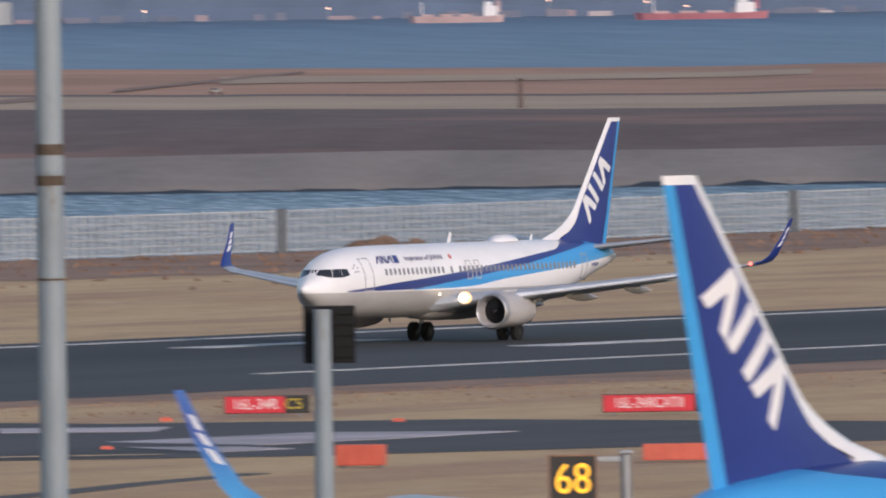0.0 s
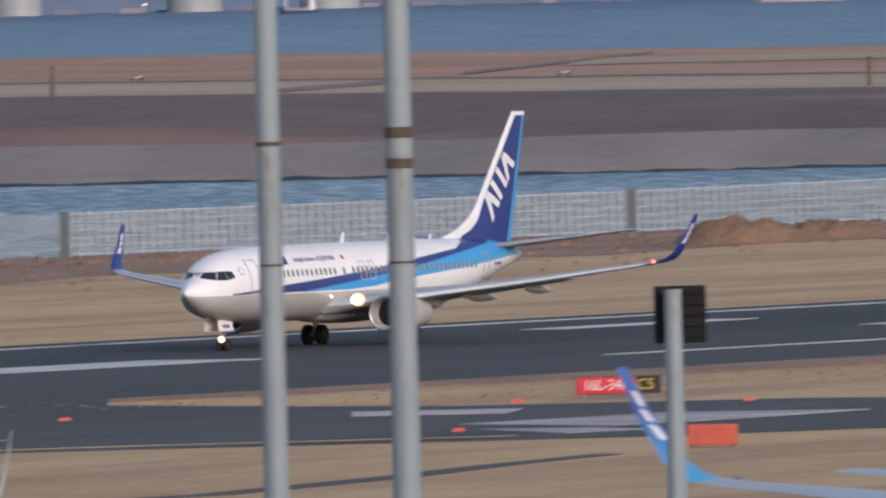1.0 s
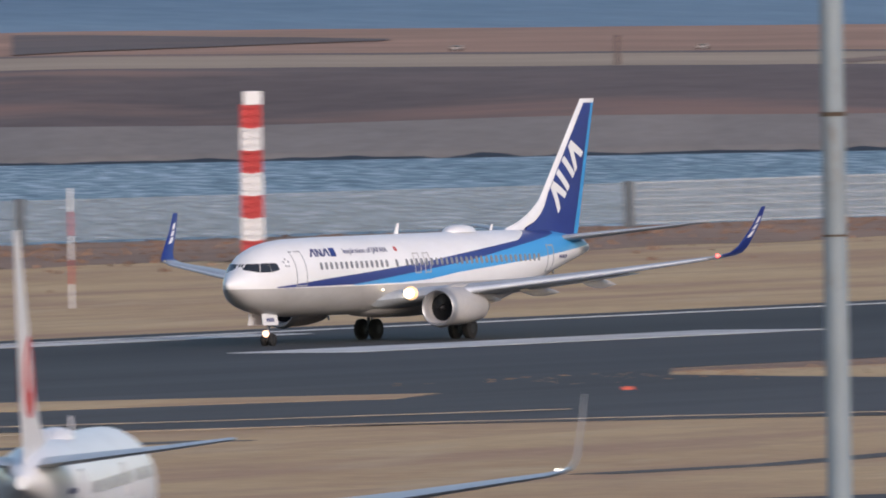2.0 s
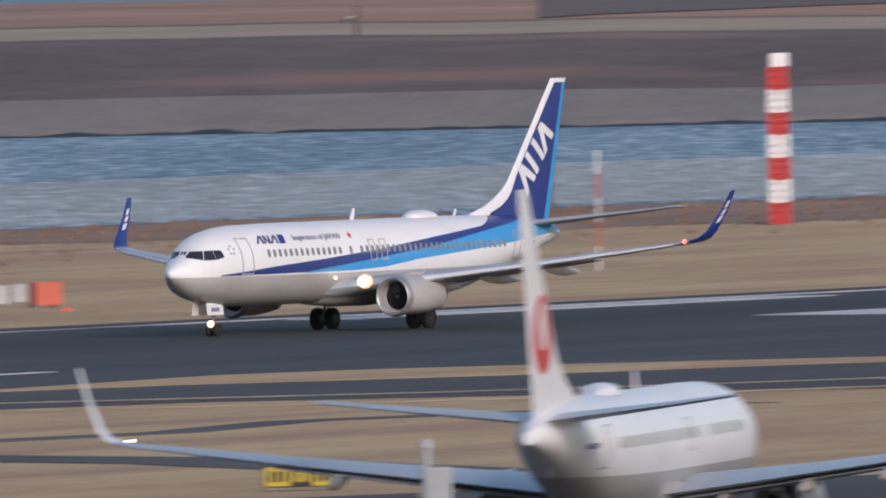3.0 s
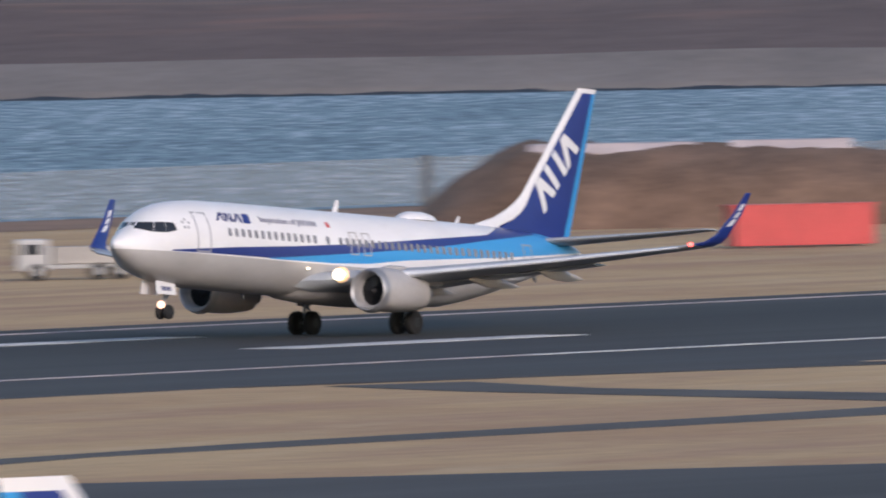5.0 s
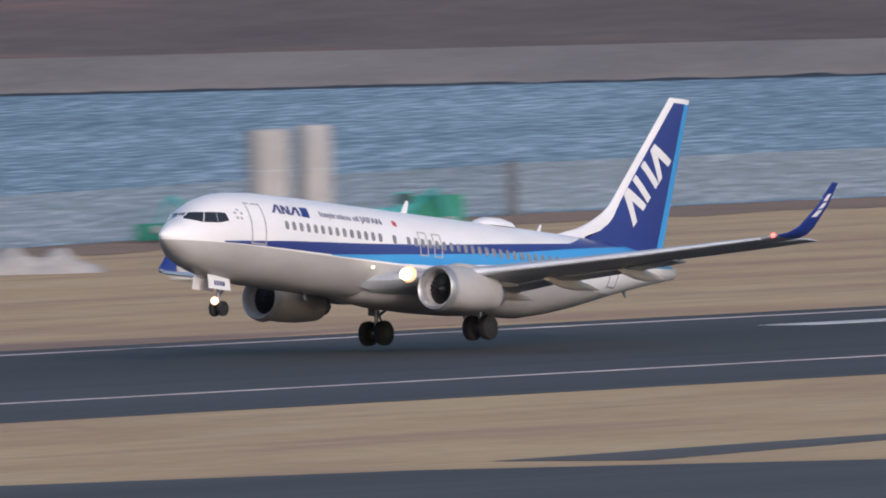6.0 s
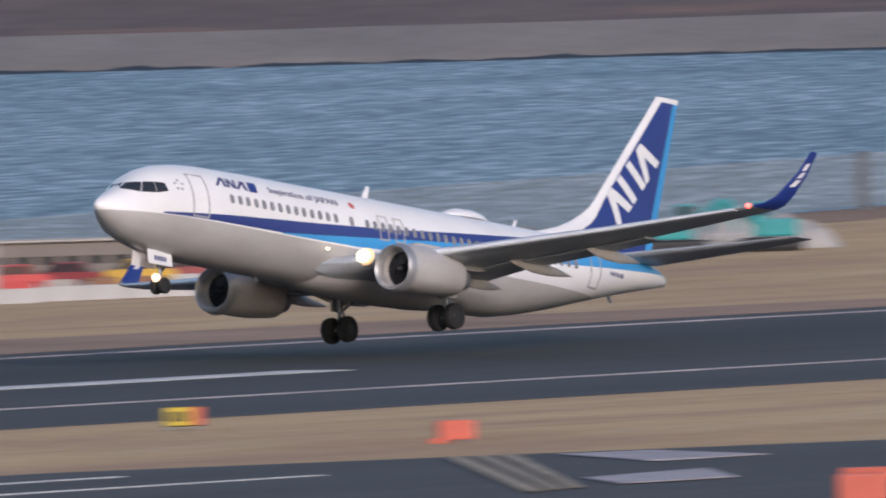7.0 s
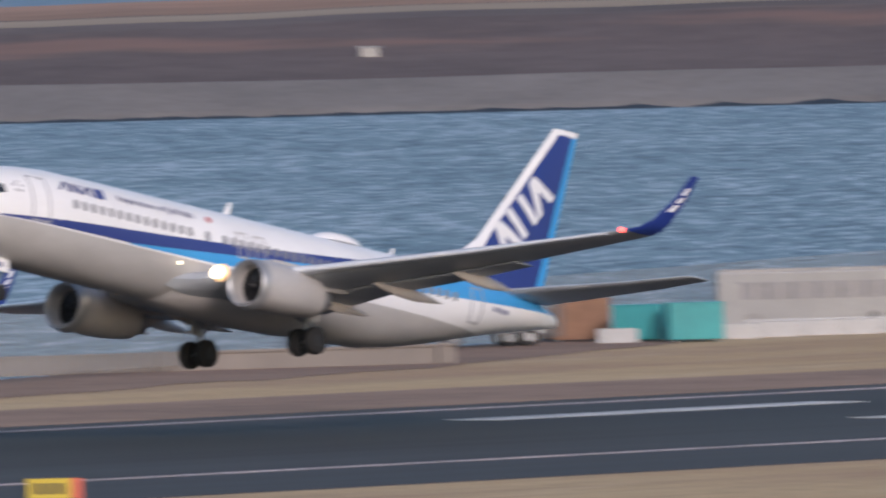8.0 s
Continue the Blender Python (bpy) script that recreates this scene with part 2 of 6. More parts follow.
CARYELLOW = worn("warm_yellow_paint", (0.55, 0.34, 0.03), 0.4, 0, 0.6, 0.2)
BUSGREY = worn("pale_grey_coach_paint", (0.30, 0.30, 0.30), 0.45, 0, 0.5, 0.15)
SITEWHITE = worn("dusty_white_paint", (0.47, 0.47, 0.475), 0.55, 0, 0.6, 0.2)
SILO = worn("weathered_silo_paint", (0.36, 0.355, 0.36), 0.6, 0, 0.4, 0.2)
BLACKMATT = worn("black_matt_housing", (0.008, 0.008, 0.009), 0.95, 0, 2, 0.2)
# blue-grey air haze painted as the surface colour of the backdrop
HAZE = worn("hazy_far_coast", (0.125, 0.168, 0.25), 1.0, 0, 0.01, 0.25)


# ---- mesh helpers ----
def part(name, bm, material, parent, label=""):
    """Links a bmesh as one mesh object under a thing or a part."""
    me = bpy.data.meshes.new(name)
    bm.to_mesh(me)
    bm.free()
    me.materials.append(material)
    ob = new(name, me)
    ob.parent = parent
    return tagged(ob, label)


def thing(name, label, category, m=None, group="", kind=""):
    ob = tagged(new(name), label, category, group, kind)
    ob.empty_display_size = 0.5
    ob.matrix_world = m or Matrix()
    return ob


def smooth(ob, angle=40):
    me = ob.data
    me.polygons.foreach_set("use_smooth", [True] * len(me.polygons))
    me.set_sharp_from_angle(angle=radians(angle))
    return ob


def box(size, at=(0, 0, 0), bevel=0.0, bm=None, m=None):
    bm = bm or bmesh.new()
    t = (m or Matrix()) @ Matrix.Translation(at) @ Matrix.Diagonal((*size, 1))
    r = bmesh.ops.create_cube(bm, size=1, matrix=t)
    if bevel:
        es = list({e for v in r["verts"] for e in v.link_edges})
        bmesh.ops.bevel(bm, geom=es, offset=bevel, segments=2, affect="EDGES", profile=0.6)
    return bm


def rod(a, b, r1, r2=None, seg=12, bm=None):
    bm = bm or bmesh.new()
    a, b = Vector(a), Vector(b)
    m = Matrix.Translation((a + b) / 2) @ (b - a).to_track_quat("Z", "Y").to_matrix().to_4x4()
    bmesh.ops.create_cone(bm, cap_ends=True, segments=seg, radius1=r1, radius2=r1 if r2 is None else r2, depth=(b - a).length, matrix=m)
    return bm


def loft(rings, bm=None, caps=True):
    """Skin through rings of equal point counts."""
    bm = bm or bmesh.new()
    vs = [[bm.verts.new(p) for p in ring] for ring in rings]
    n = len(vs[0])
    for a, b in zip(vs, vs[1:]):
        for i in range(n):
            bm.faces.new((a[i], a[(i + 1) % n], b[(i + 1) % n], b[i]))
    if caps:
        bm.faces.new(vs[0][::-1])
        bm.faces.new(vs[-1])
    bmesh.ops.recalc_face_normals(bm, faces=bm.faces)
    return bm


def lathe(profile, axis_y, axis_z, seg=40, bm=None):
    """Round body about an axis along X: profile of (x, radius)."""
    return loft([[(x, axis_y + r * math.cos(2 * math.pi * i / seg), axis_z + r * math.sin(2 * math.pi * i / seg)) for i in range(seg)] for x, r in profile], bm, False)


def prism(outline, thick, bm=None):
    """Outline of (x, z) points made solid from -thick/2 to thick/2 in y."""
    return loft([[(x, y, z) for x, z in outline] for y in (-thick / 2, thick / 2)], bm)


def sheet(name, outline, z, material, label, depth=0.04):
    bm = bmesh.new()
    top = [bm.verts.new((x, y, z)) for x, y in outline]
    f = bm.faces.new(top)
    if f.normal.z < 0:
        f.normal_flip()
    f.normal_update()
    if f.normal.z < 0:
        bmesh.ops.reverse_faces(bm, faces=[f])
    r = bmesh.ops.extrude_face_region(bm, geom=[f])
    for v in r["geom"]:
        if isinstance(v, bmesh.types.BMVert):
            v.co.z = z
    for v in top:
        v.co.z = z - depth
    bmesh.ops.recalc_face_normals(bm, faces=bm.faces)
    return bm


def flat(name, outline, z, material, label, category="", kind="structure", depth=0.04):
    ob = part(name, sheet(name, outline, z, material, label, depth), material, None, label)
    return tagged(ob, label, category or name.replace("_", " "), "", kind)


def text_mesh(body, size, material, parent, name, m, label="", depth=0.01, squeeze=1.0, shear=0.0):
    cu = bpy.data.curves.new(name, "FONT")
    cu.body, cu.size, cu.extrude, cu.align_x, cu.align_y = body, size, depth, "CENTER", "CENTER"
    cu.shear = shear
    tmp = bpy.data.objects.new(name, cu)
    scene.collection.objects.link(tmp)
    me = bpy.data.meshes.new_from_object(tmp.evaluated_get(bpy.context.evaluated_depsgraph_get()))
    bpy.data.objects.remove(tmp)
    me.transform(Matrix.Diagonal((squeeze, 1, 1, 1)))
    me.materials.clear()
    me.materials.append(material)
    ob = new(name, me)
    ob.parent = parent
    ob.matrix_basis = m
    return tagged(ob, label)


# ---- ground, water and far land, as rings about the terrace ----
SHORE = [(-180, 1500), (10, 2500), (25.7, 1985), (27.0, 1888), (28.2, 1800), (29.5, 1740), (30.9, 1694), (32.4, 1630), (34, 1563), (36.4, 1474), (37.9, 1368), (39.5, 1250), (41.2, 1134), (42.7, 1070), (50, 1020), (180, 1500)]


def ring(az, table):
    return float(np.interp(az, [a for a, _ in table], [r for _, r in table]))


def ring_sheet(name, stops, bearings, material, label, category, wobble=0.0, seed=0):
    """A sheet of rings: stops are (radius function, height function)."""
    bm = bmesh.new()
    cols = []
    for az in bearings:
        c = []
        for i, (r, z) in enumerate(stops):
            w = 1 + wobble * noise.noise((az * 1.7, i * 3.1, seed))
            c.append(bm.verts.new(r(az) * w * bearing(az) + Vector((0, 0, z(az)))))
        cols.append(c)
    for a, b in zip(cols, cols[1:]):
        for i in range(len(stops) - 1):
            bm.faces.new((a[i], a[i + 1], b[i + 1], b[i]))
    bmesh.ops.recalc_face_normals(bm, faces=bm.faces)
    ob = part(name, bm, material, None)
    return tagged(ob, label, category, "", "structure")


def const(v):
    return lambda az: v


near_all = [-180 + i * 5 for i in range(38)] + [10 + i * 0.25 for i in range(161)] + [50 + i * 5 for i in range(1, 27)]
shore = lambda az: ring(az, SHORE) + 3 * noise.noise((az * 2.0, 0, 3))
ring_sheet("ground", [(const(0.5), const(0))] + [(lambda az, k=k: shore(az) * k, const(0)) for k in (0.1, 0.3, 0.6, 0.8, 0.95)] + [(shore, const(0)), (lambda az: shore(az) + 5, const(-2.4))],
           near_all, GRASS, "dry tan winter grass of a flat airfield", "ground")
arc = [8 + i for i in range(16)] + [24 + i * 0.05 for i in range(400)] + [44 + i for i in range(11)]
ring_sheet("water", [(lambda az: shore(az) - 60, const(-2.0)), (const(1800), const(-2.0)), (const(2200), const(-2.0)), (const(2620), const(-2.0))],
           arc, CHANNEL, "choppy blue-grey water of a channel", "water")
BANK = [(8, 2480), (28, 2475), (34, 2500), (37, 2525), (41, 2540), (54, 2560)]
bank = lambda az: ring(az, BANK) + 5 * noise.noise((az * 3.0, 1, 5))
top1 = lambda az: 1.75 + 0.35 * noise.noise((az * 1.2, 2, 1))
top2 = lambda az: float(np.interp(az, [8, 27.5, 29, 30.8, 34, 40, 41.3, 42, 54], [5.1, 5.3, 6.2, 7.1, 7.6, 8.4, 8.0, 7.4, 7.4])) + 0.25 * noise.noise((az * 2.3, 7, 1))
ring_sheet("revetment", [(bank, const(-2.3)), (lambda az: bank(az) + 4, const(-1.2)), (lambda az: bank(az) + 22, top1), (lambda az: bank(az) + 30, lambda az: top1(az) - 0.1)],
           arc, REVET, "grey stone revetment above the far waterline", "revetment")
ring_sheet("wet_stones", [(lambda az: bank(az) - 3, const(-2.3)), (lambda az: bank(az) + 3.3, lambda az: -1.6 + 0.3 * noise.noise((az * 9, 4, 2)) + 0.15 * noise.noise((az * 31, 4, 2)))], arc, DARK, "dark wet stones at the far waterline", "waterline")
ring_sheet("scrub_slope", [(lambda az: bank(az) + 24, lambda az: top1(az) - 0.15), (lambda az: bank(az) + 60, lambda az: top1(az) + 2.2), (lambda az: bank(az) + 100, lambda az: top2(az) - 0.6), (lambda az: bank(az) + 125, top2)],
           arc, DARKLAND, "dark brown scrubby embankment of reclaimed land", "embankment")
flatland = lambda az: float(np.interp(az, [8, 39, 41, 54], [1, 1, 0.35, 0.3]))
ring_sheet("dry_strip", [(lambda az: bank(az) + 124, lambda az: top2(az) - 0.02), (lambda az: bank(az) + 125 + 180 * flatland(az), lambda az: top2(az) + 0.35)],
           arc, TANLAND, "pale tan strip of dry grassland", "land strip")
ring_sheet("service_road", [(lambda az: bank(az) + 125 + 180 * flatland(az), lambda az: top2(az) + 0.33), (lambda az: bank(az) + 125 + 225 * flatland(az), lambda az: top2(az) + 0.36)],
           arc, DARKLAND, "thin dark track across reclaimed land", "road")
ring_sheet("rust_strip", [(lambda az: bank(az) + 125 + 224 * flatland(az), lambda az: top2(az) + 0.35), (lambda az: bank(az) + 125 + 640 * flatland(az), lambda az: top2(az) + 1.3), (lambda az: bank(az) + 125 + 690 * flatland(az), lambda az: top2(az) + 1.25), (lambda az: bank(az) + 125 + 720 * flatland(az), lambda az: top2(az) - 2)],
           arc, RUSTLAND, "rust-brown dry land behind the track", "land strip")


def land_patch(name, az0, az1, near, far, material, label, lift):
    """A patch of the far land between two bearings; near and far: metres behind its front edge at both ends."""
    def reach(ends, k):
        def r(az):
            u = (az - az0) / (az1 - az0)
            return bank(az) + 125 + (ends[0] + (ends[1] - ends[0]) * u) + k * noise.noise((az * 6, k, 2))
        return r

    def height(ends):
        def z(az):
            u = (az - az0) / (az1 - az0)
            return top2(az) + float(np.interp(ends[0] + (ends[1] - ends[0]) * u, [0, 180, 225, 640], [-0.02, 0.35, 0.36, 1.3])) + lift
        return z

    steps = [az0 + (az1 - az0) * i / 24 for i in range(25)]
    ring_sheet(name, [(reach(near, 8), height(near)), (reach(far, 12), height(far))], steps, material, label, "land patch")


land_patch("dark_field", 30.06, 30.95, (420, 236), (450, 600), DARKLAND, "dark brown bare ground on reclaimed land", 0.1)
land_patch("far_track", 28.10, 28.55, (560, 250), (600, 300), TRACK, "dark track across rust-brown land", 0.1)
land_patch("far_track", 28.72, 29.0, (120, 4), (176, 60), TRACK, "dark track across dry grassland", 0.06)
land_patch("pale_field", 26.9, 28.3, (470, 380), (560, 500), TANLAND, "paler strip of dry land", 0.08)
# bay and backdrop carry the haze of distance in their colours
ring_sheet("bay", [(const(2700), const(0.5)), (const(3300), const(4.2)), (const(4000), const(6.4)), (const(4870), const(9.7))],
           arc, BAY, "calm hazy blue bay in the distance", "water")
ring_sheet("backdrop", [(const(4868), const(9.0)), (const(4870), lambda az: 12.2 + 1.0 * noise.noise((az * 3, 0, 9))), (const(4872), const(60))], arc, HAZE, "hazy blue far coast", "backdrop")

# plain terminal block under the terrace from which the camera looks
terrace = part("terrace", box((34, 46, 20.0), (-13.6, 0, 10.0), 0.1), CONCRETE, None)
tagged(terrace, "plain concrete terminal block with a flat terrace", "terrace", "", "structure")
terrace.matrix_world = pose(0, 0, 0, 0, 0, 34)

# ---- runway, taxiways and markings ----
flat("runway", [(100, 581), (840, 581), (1045, 580), (2200, 580), (2200, 667), (100, 667)], 0.03, RUNWAY, "dark grey runway with rubber streaks", "runway")
flat("taxiway", [(300, 545), (560, 543), (645, 538), (690, 514), (700, 498), (723, 477), (745, 465), (790, 448), (860, 410), (700, 360), (300, 400)], 0.03, ASPHALT, "dark grey asphalt taxiway", "taxiway")
flat("exit_taxiway", [(830, 580.5), (1030, 580.5), (1013, 571), (1005, 556), (1001, 545), (1008, 530), (1000, 504), (1030, 470), (1100, 430), (1060, 400), (1000, 455), (962, 484), (935, 500), (924, 518), (912, 535), (898, 556), (861, 571)], 0.045, ASPHALT, "asphalt exit taxiway with pale markings", "taxiway")
flat("verge", [(300, 668), (560, 667.5), (880, 667.5), (905, 671), (850, 683), (790, 690), (700, 687), (560, 692), (300, 690)], 0.03, VERGE, "patchy reddish dry verge along the runway", "verge")
flat("grass_strip", [(914, 581), (934, 584), (948, 586), (957, 583), (964, 577), (970, 570), (976, 562.5), (965, 558.5), (957, 563), (945, 566.5), (936, 572), (929, 577)], 0.06, GRASS, "thin strip of dry grass beside the runway", "grass strip")
flat("service_path", [(700, 511), (733, 519), (784, 519), (806, 518), (822, 522), (832, 526), (847, 524.5), (864, 529), (890, 522), (890, 525), (864, 532), (847, 527.5), (832, 530), (824, 533), (803, 527), (784, 525), (750, 524), (700, 518)], 0.03, PATH, "narrow dark path across dry grass", "path")
flat("service_path", [(838, 574), (827, 560), (818, 540), (810, 526), (803, 526), (813, 545), (823, 564), (832, 577)], 0.034, PATH, "narrow dark path across dry grass", "path")
flat("service_path", [(818, 524), (812, 510), (806, 494), (796, 483), (780, 462), (775, 464), (790, 486), (800, 499), (807, 515), (813, 526)], 0.038, PATH, "narrow dark path across dry grass", "path")
flat("drain", [(832, 473.6), (845, 472.6), (869, 477.6), (887, 482.4), (904, 486), (904, 484.6), (887, 480.6), (869, 475.4), (845, 470.6), (832, 471.4)], 0.034, PATH, "thin dark drain across dry grass", "drain")


def bar(x0, x1, y, w, material=PAINT, name="runway_marking", label="worn white painted runway marking", z=0.07):
    return flat(name, [(x0, y - w / 2), (x1, y - w / 2), (x1, y + w / 2), (x0, y + w / 2)], z, material, label, "marking", depth=0.03)


for x0, x1 in ((882, 957), (1120, 1800)):
    bar(x0, x1, 601.0, 0.9, label="bright white runway edge line")
bar(300, 882, 601.0, 0.6, PINKPAINT, label="dirty pale runway edge line")
bar(300, 1062, 660.6, 0.7, PINKPAINT, label="dirty pale runway edge line")
bar(1062, 1800, 660.6, 1.1, label="bright white runway edge line")
for x in (594, 743, 896, 1196):
    for y in (624.5, 646.0):
        bar(x, x + 23, y, 3.0)
for y in (626.5, 656.5):
    bar(1072, 1122, y, 7.5 if y < 640 else 4.0, label="broad white aiming point marking")

# ---- airliners ----
FANGREY = worn("dark_titanium", (0.035, 0.035, 0.038), 0.5, 0.5, 2, 0.2)
GEAR = 19.6
HULL = [(0.0, 3.22, 3.27, 0.03), (0.10, 3.06, 3.42, 0.17), (0.4, 2.80, 3.63, 0.41), (0.9, 2.46, 3.91, 0.76), (1.45, 2.13, 4.22, 1.08), (1.75, 2.03, 4.46, 1.21), (2.1, 1.93, 4.74, 1.36),
        (2.8, 1.78, 5.08, 1.58), (3.6, 1.66, 5.31, 1.72), (4.6, 1.57, 5.46, 1.82), (6.0, 1.5, 5.56, 1.88), (9.0, 1.48, 5.6, 1.88), (14.0, 1.48, 5.6, 1.88), (19.0, 1.48, 5.6, 1.88),
        (24.0, 1.48, 5.6, 1.88), (26.0, 1.58, 5.6, 1.87), (28.0, 1.93, 5.59, 1.82), (30.0, 2.38, 5.57, 1.70), (32.0, 2.9, 5.52, 1.5), (34.0, 3.4, 5.42, 1.2), (36.0, 3.85, 5.2, 0.82), (37.2, 4.1, 4.95, 0.5), (37.9, 4.26, 4.7, 0.2)]


def hull_at(s):
    xs = [h[0] for h in HULL]
    return tuple(float(np.interp(s, xs, [h[i] for h in HULL])) for i in (1, 2, 3))


def hull_side(s, z, out=0.0):
    """Half-width of the fuselage at station s and height z."""
    zb, zt, w = hull_at(s)
    c, h = (zb + zt) / 2, (zt - zb) / 2 + 1e-6
    q = max(0.0, 1 - abs((z - c) / h) ** 2.1)
    return w * q ** (1 / 2.1) + out


def hull_patch(pts, side=-1, out=0.012, bm=None):
    """A thin plate on the fuselage skin with the outline pts of (s, z)."""
    bm = bm or bmesh.new()
    inner = [bm.verts.new((s - GEAR, side * hull_side(s, z, -0.02), z)) for s, z in pts]
    outer = [bm.verts.new((s - GEAR, side * hull_side(s, z, out), z)) for s, z in pts]
    n = len(pts)
    bm.faces.new(outer)
    for i in range(n):
        bm.faces.new((inner[i], inner[(i + 1) % n], outer[(i + 1) % n], outer[i]))
    bmesh.ops.recalc_face_normals(bm, faces=bm.faces)
    return bm


def hull_quad(q, side=-1, out=0.02, n=6):
    """A curved plate on the skin over the quad q of (s, z) corners."""
    bm = bmesh.new()
    g = []
    for i in range(n + 1):
        row = []
        for j in range(n + 1):
            u, v = i / n, j / n
            s = (q[0][0] * (1 - u) + q[1][0] * u) * (1 - v) + (q[3][0] * (1 - u) + q[2][0] * u) * v
            z = (q[0][1] * (1 - u) + q[1][1] * u) * (1 - v) + (q[3][1] * (1 - u) + q[2][1] * u) * v
            row.append(bm.verts.new((s - GEAR, side * hull_side(s, z, out), z)))
        g.append(row)
    for a, b in zip(g, g[1:]):
        for j in range(n):
            bm.faces.new((a[j], b[j], b[j + 1], a[j + 1]))
    bmesh.ops.recalc_face_normals(bm, faces=bm.faces)
    bmesh.ops.solidify(bm, geom=bm.faces[:], thickness=0.02)
    return bm


def oval(s, z, w, h, n=12, power=3.0):
    out = []
    for i in range(n):
        a = 2 * math.pi * i / n
        c, q = math.cos(a), math.sin(a)
        out.append((s + w / 2 * math.copysign(abs(c) ** (2 / power), c), z + h / 2 * math.copysign(abs(q) ** (2 / power), q)))
    return out


def hull_frame(s0, s1, z0, z1, slant, width=0.09, side=-1):
    """A raised outline of a door; the sides lean with the curve of the hull."""
    bm = bmesh.new()
    steps = [i / 6 for i in range(7)]
    for a, b in zip(steps, steps[1:]):
        for s in (s0, s1 - width):
            za, zb = z0 + (z1 - z0) * a, z0 + (z1 - z0) * b
            hull_patch([(s, za), (s + width, za), (s + width, zb), (s, zb)], side, 0.014, bm)
    for z in (z0, z1 - width):
        hull_patch([(s0 + width, z), (s1 - width, z), (s1 - width, z + width), (s0 + width, z + width)], side, 0.014, bm)
    return bm


def foil(le, chord, thick, n=9):
    """Points round a wing section, from the trailing edge over the top: (x, height)."""
    xs = [(1 - math.cos(math.pi * i / n)) / 2 for i in range(n + 1)]
    yt = [5 * thick * (0.2969 * math.sqrt(x) - 0.126 * x - 0.3516 * x * x + 0.2843 * x ** 3 - 0.1015 * x ** 4) + 0.0008 for x in xs]
    up = [(le + chord * x, chord * (y * 1.1)) for x, y in zip(xs, yt)][::-1]
    dn = [(le + chord * x, -chord * (y * 0.85)) for x, y in zip(xs, yt)][1:-1]
    return up + dn


def wing_bm(sections, side):
    """sections: (leading edge s, chord, thickness, span, height, lean of the section's up axis outward in degrees)."""
    rings = []
    for le, ch, th, l, z, lean in sections:
        a = radians(lean)
        rings.append([(x - GEAR, side * (l - h * math.sin(a)), z + h * math.cos(a)) for x, h in foil(le, ch, th)])
    return loft(rings)


WING = [(12.6, 9.0, 0.12, 1.2, 2.15, 6), (13.9, 7.5, 0.125, 2.0, 2.25, 6), (16.35, 5.25, 0.115, 5.8, 2.72, 7), (19.3, 3.3, 0.105, 11.5, 3.42, 8), (21.9, 1.75, 0.1, 16.5, 4.08, 9), (22.3, 1.6, 0.1, 17.05, 4.2, 14)]
WINGLET = [(22.3, 1.6, 0.1, 17.05, 4.2, 14), (22.68, 1.36, 0.095, 17.35, 4.34, 40), (23.2, 1.08, 0.09, 17.55, 4.66, 66), (24.3, 0.74, 0.085, 17.78, 5.7, 78), (25.08, 0.44, 0.08, 17.95, 6.72, 80)]
STAB = [(33.4, 3.6, 0.1, 0.5, 5.0, 7), (36.6, 2.0, 0.09, 5.0, 5.5, 7), (37.8, 1.35, 0.09, 7.0, 5.74, 8), (38.1, 1.0, 0.06, 7.17, 5.76, 8)]
SLAT = [(15.55, 1.2, 0.3, 5.3, 2.58, 7), (16.25, 0.95, 0.3, 6.2, 2.7, 7), (19.2, 0.72, 0.3, 11.5, 3.36, 8), (21.8, 0.5, 0.28, 16.4, 4.04, 9)]
FIN_LE = [(28.9, 5.55), (30.6, 5.95), (32.0, 6.5), (33.0, 7.15), (37.55, 12.42)]


def fin_slice(z):
    """Leading edge and chord of the fin at height z."""
    le = float(np.interp(z, [p[1] for p in FIN_LE], [p[0] for p in FIN_LE]))
    te = float(np.interp(z, [4.9, 12.42], [36.95, 39.05]))
    return le, te


def fin_panel(za, zb, fa, fb, thick0, thick1, cut_le=None, steps=14):
    """A slice of the fin between chord fractions fa and fb (functions of height)."""
    rings = []
    for i in range(steps + 1):
        z = za + (zb - za) * i / steps
        le, te = fin_slice(z)
        a, b = fa(z, le, te), fb(z, le, te)
        r = []
        for side in (1, -1):
            order = range(5) if side == 1 else range(4, -1, -1)
            for k in order:
                x = a + (b - a) * k / 4
                u = min(1, max(0, (x - le) / (te - le)))
                u2 = min(1.0, (x - le) / 4.0) if te - le > 4 else u
                h = (thick0 + (thick1 - thick0) * i / steps) * (1.6 * math.sqrt(u) * (1 - u) ** 0.8 + 0.02)
                r.append((x - GEAR, side * h, z))
        rings.append(r)
    return loft(rings)


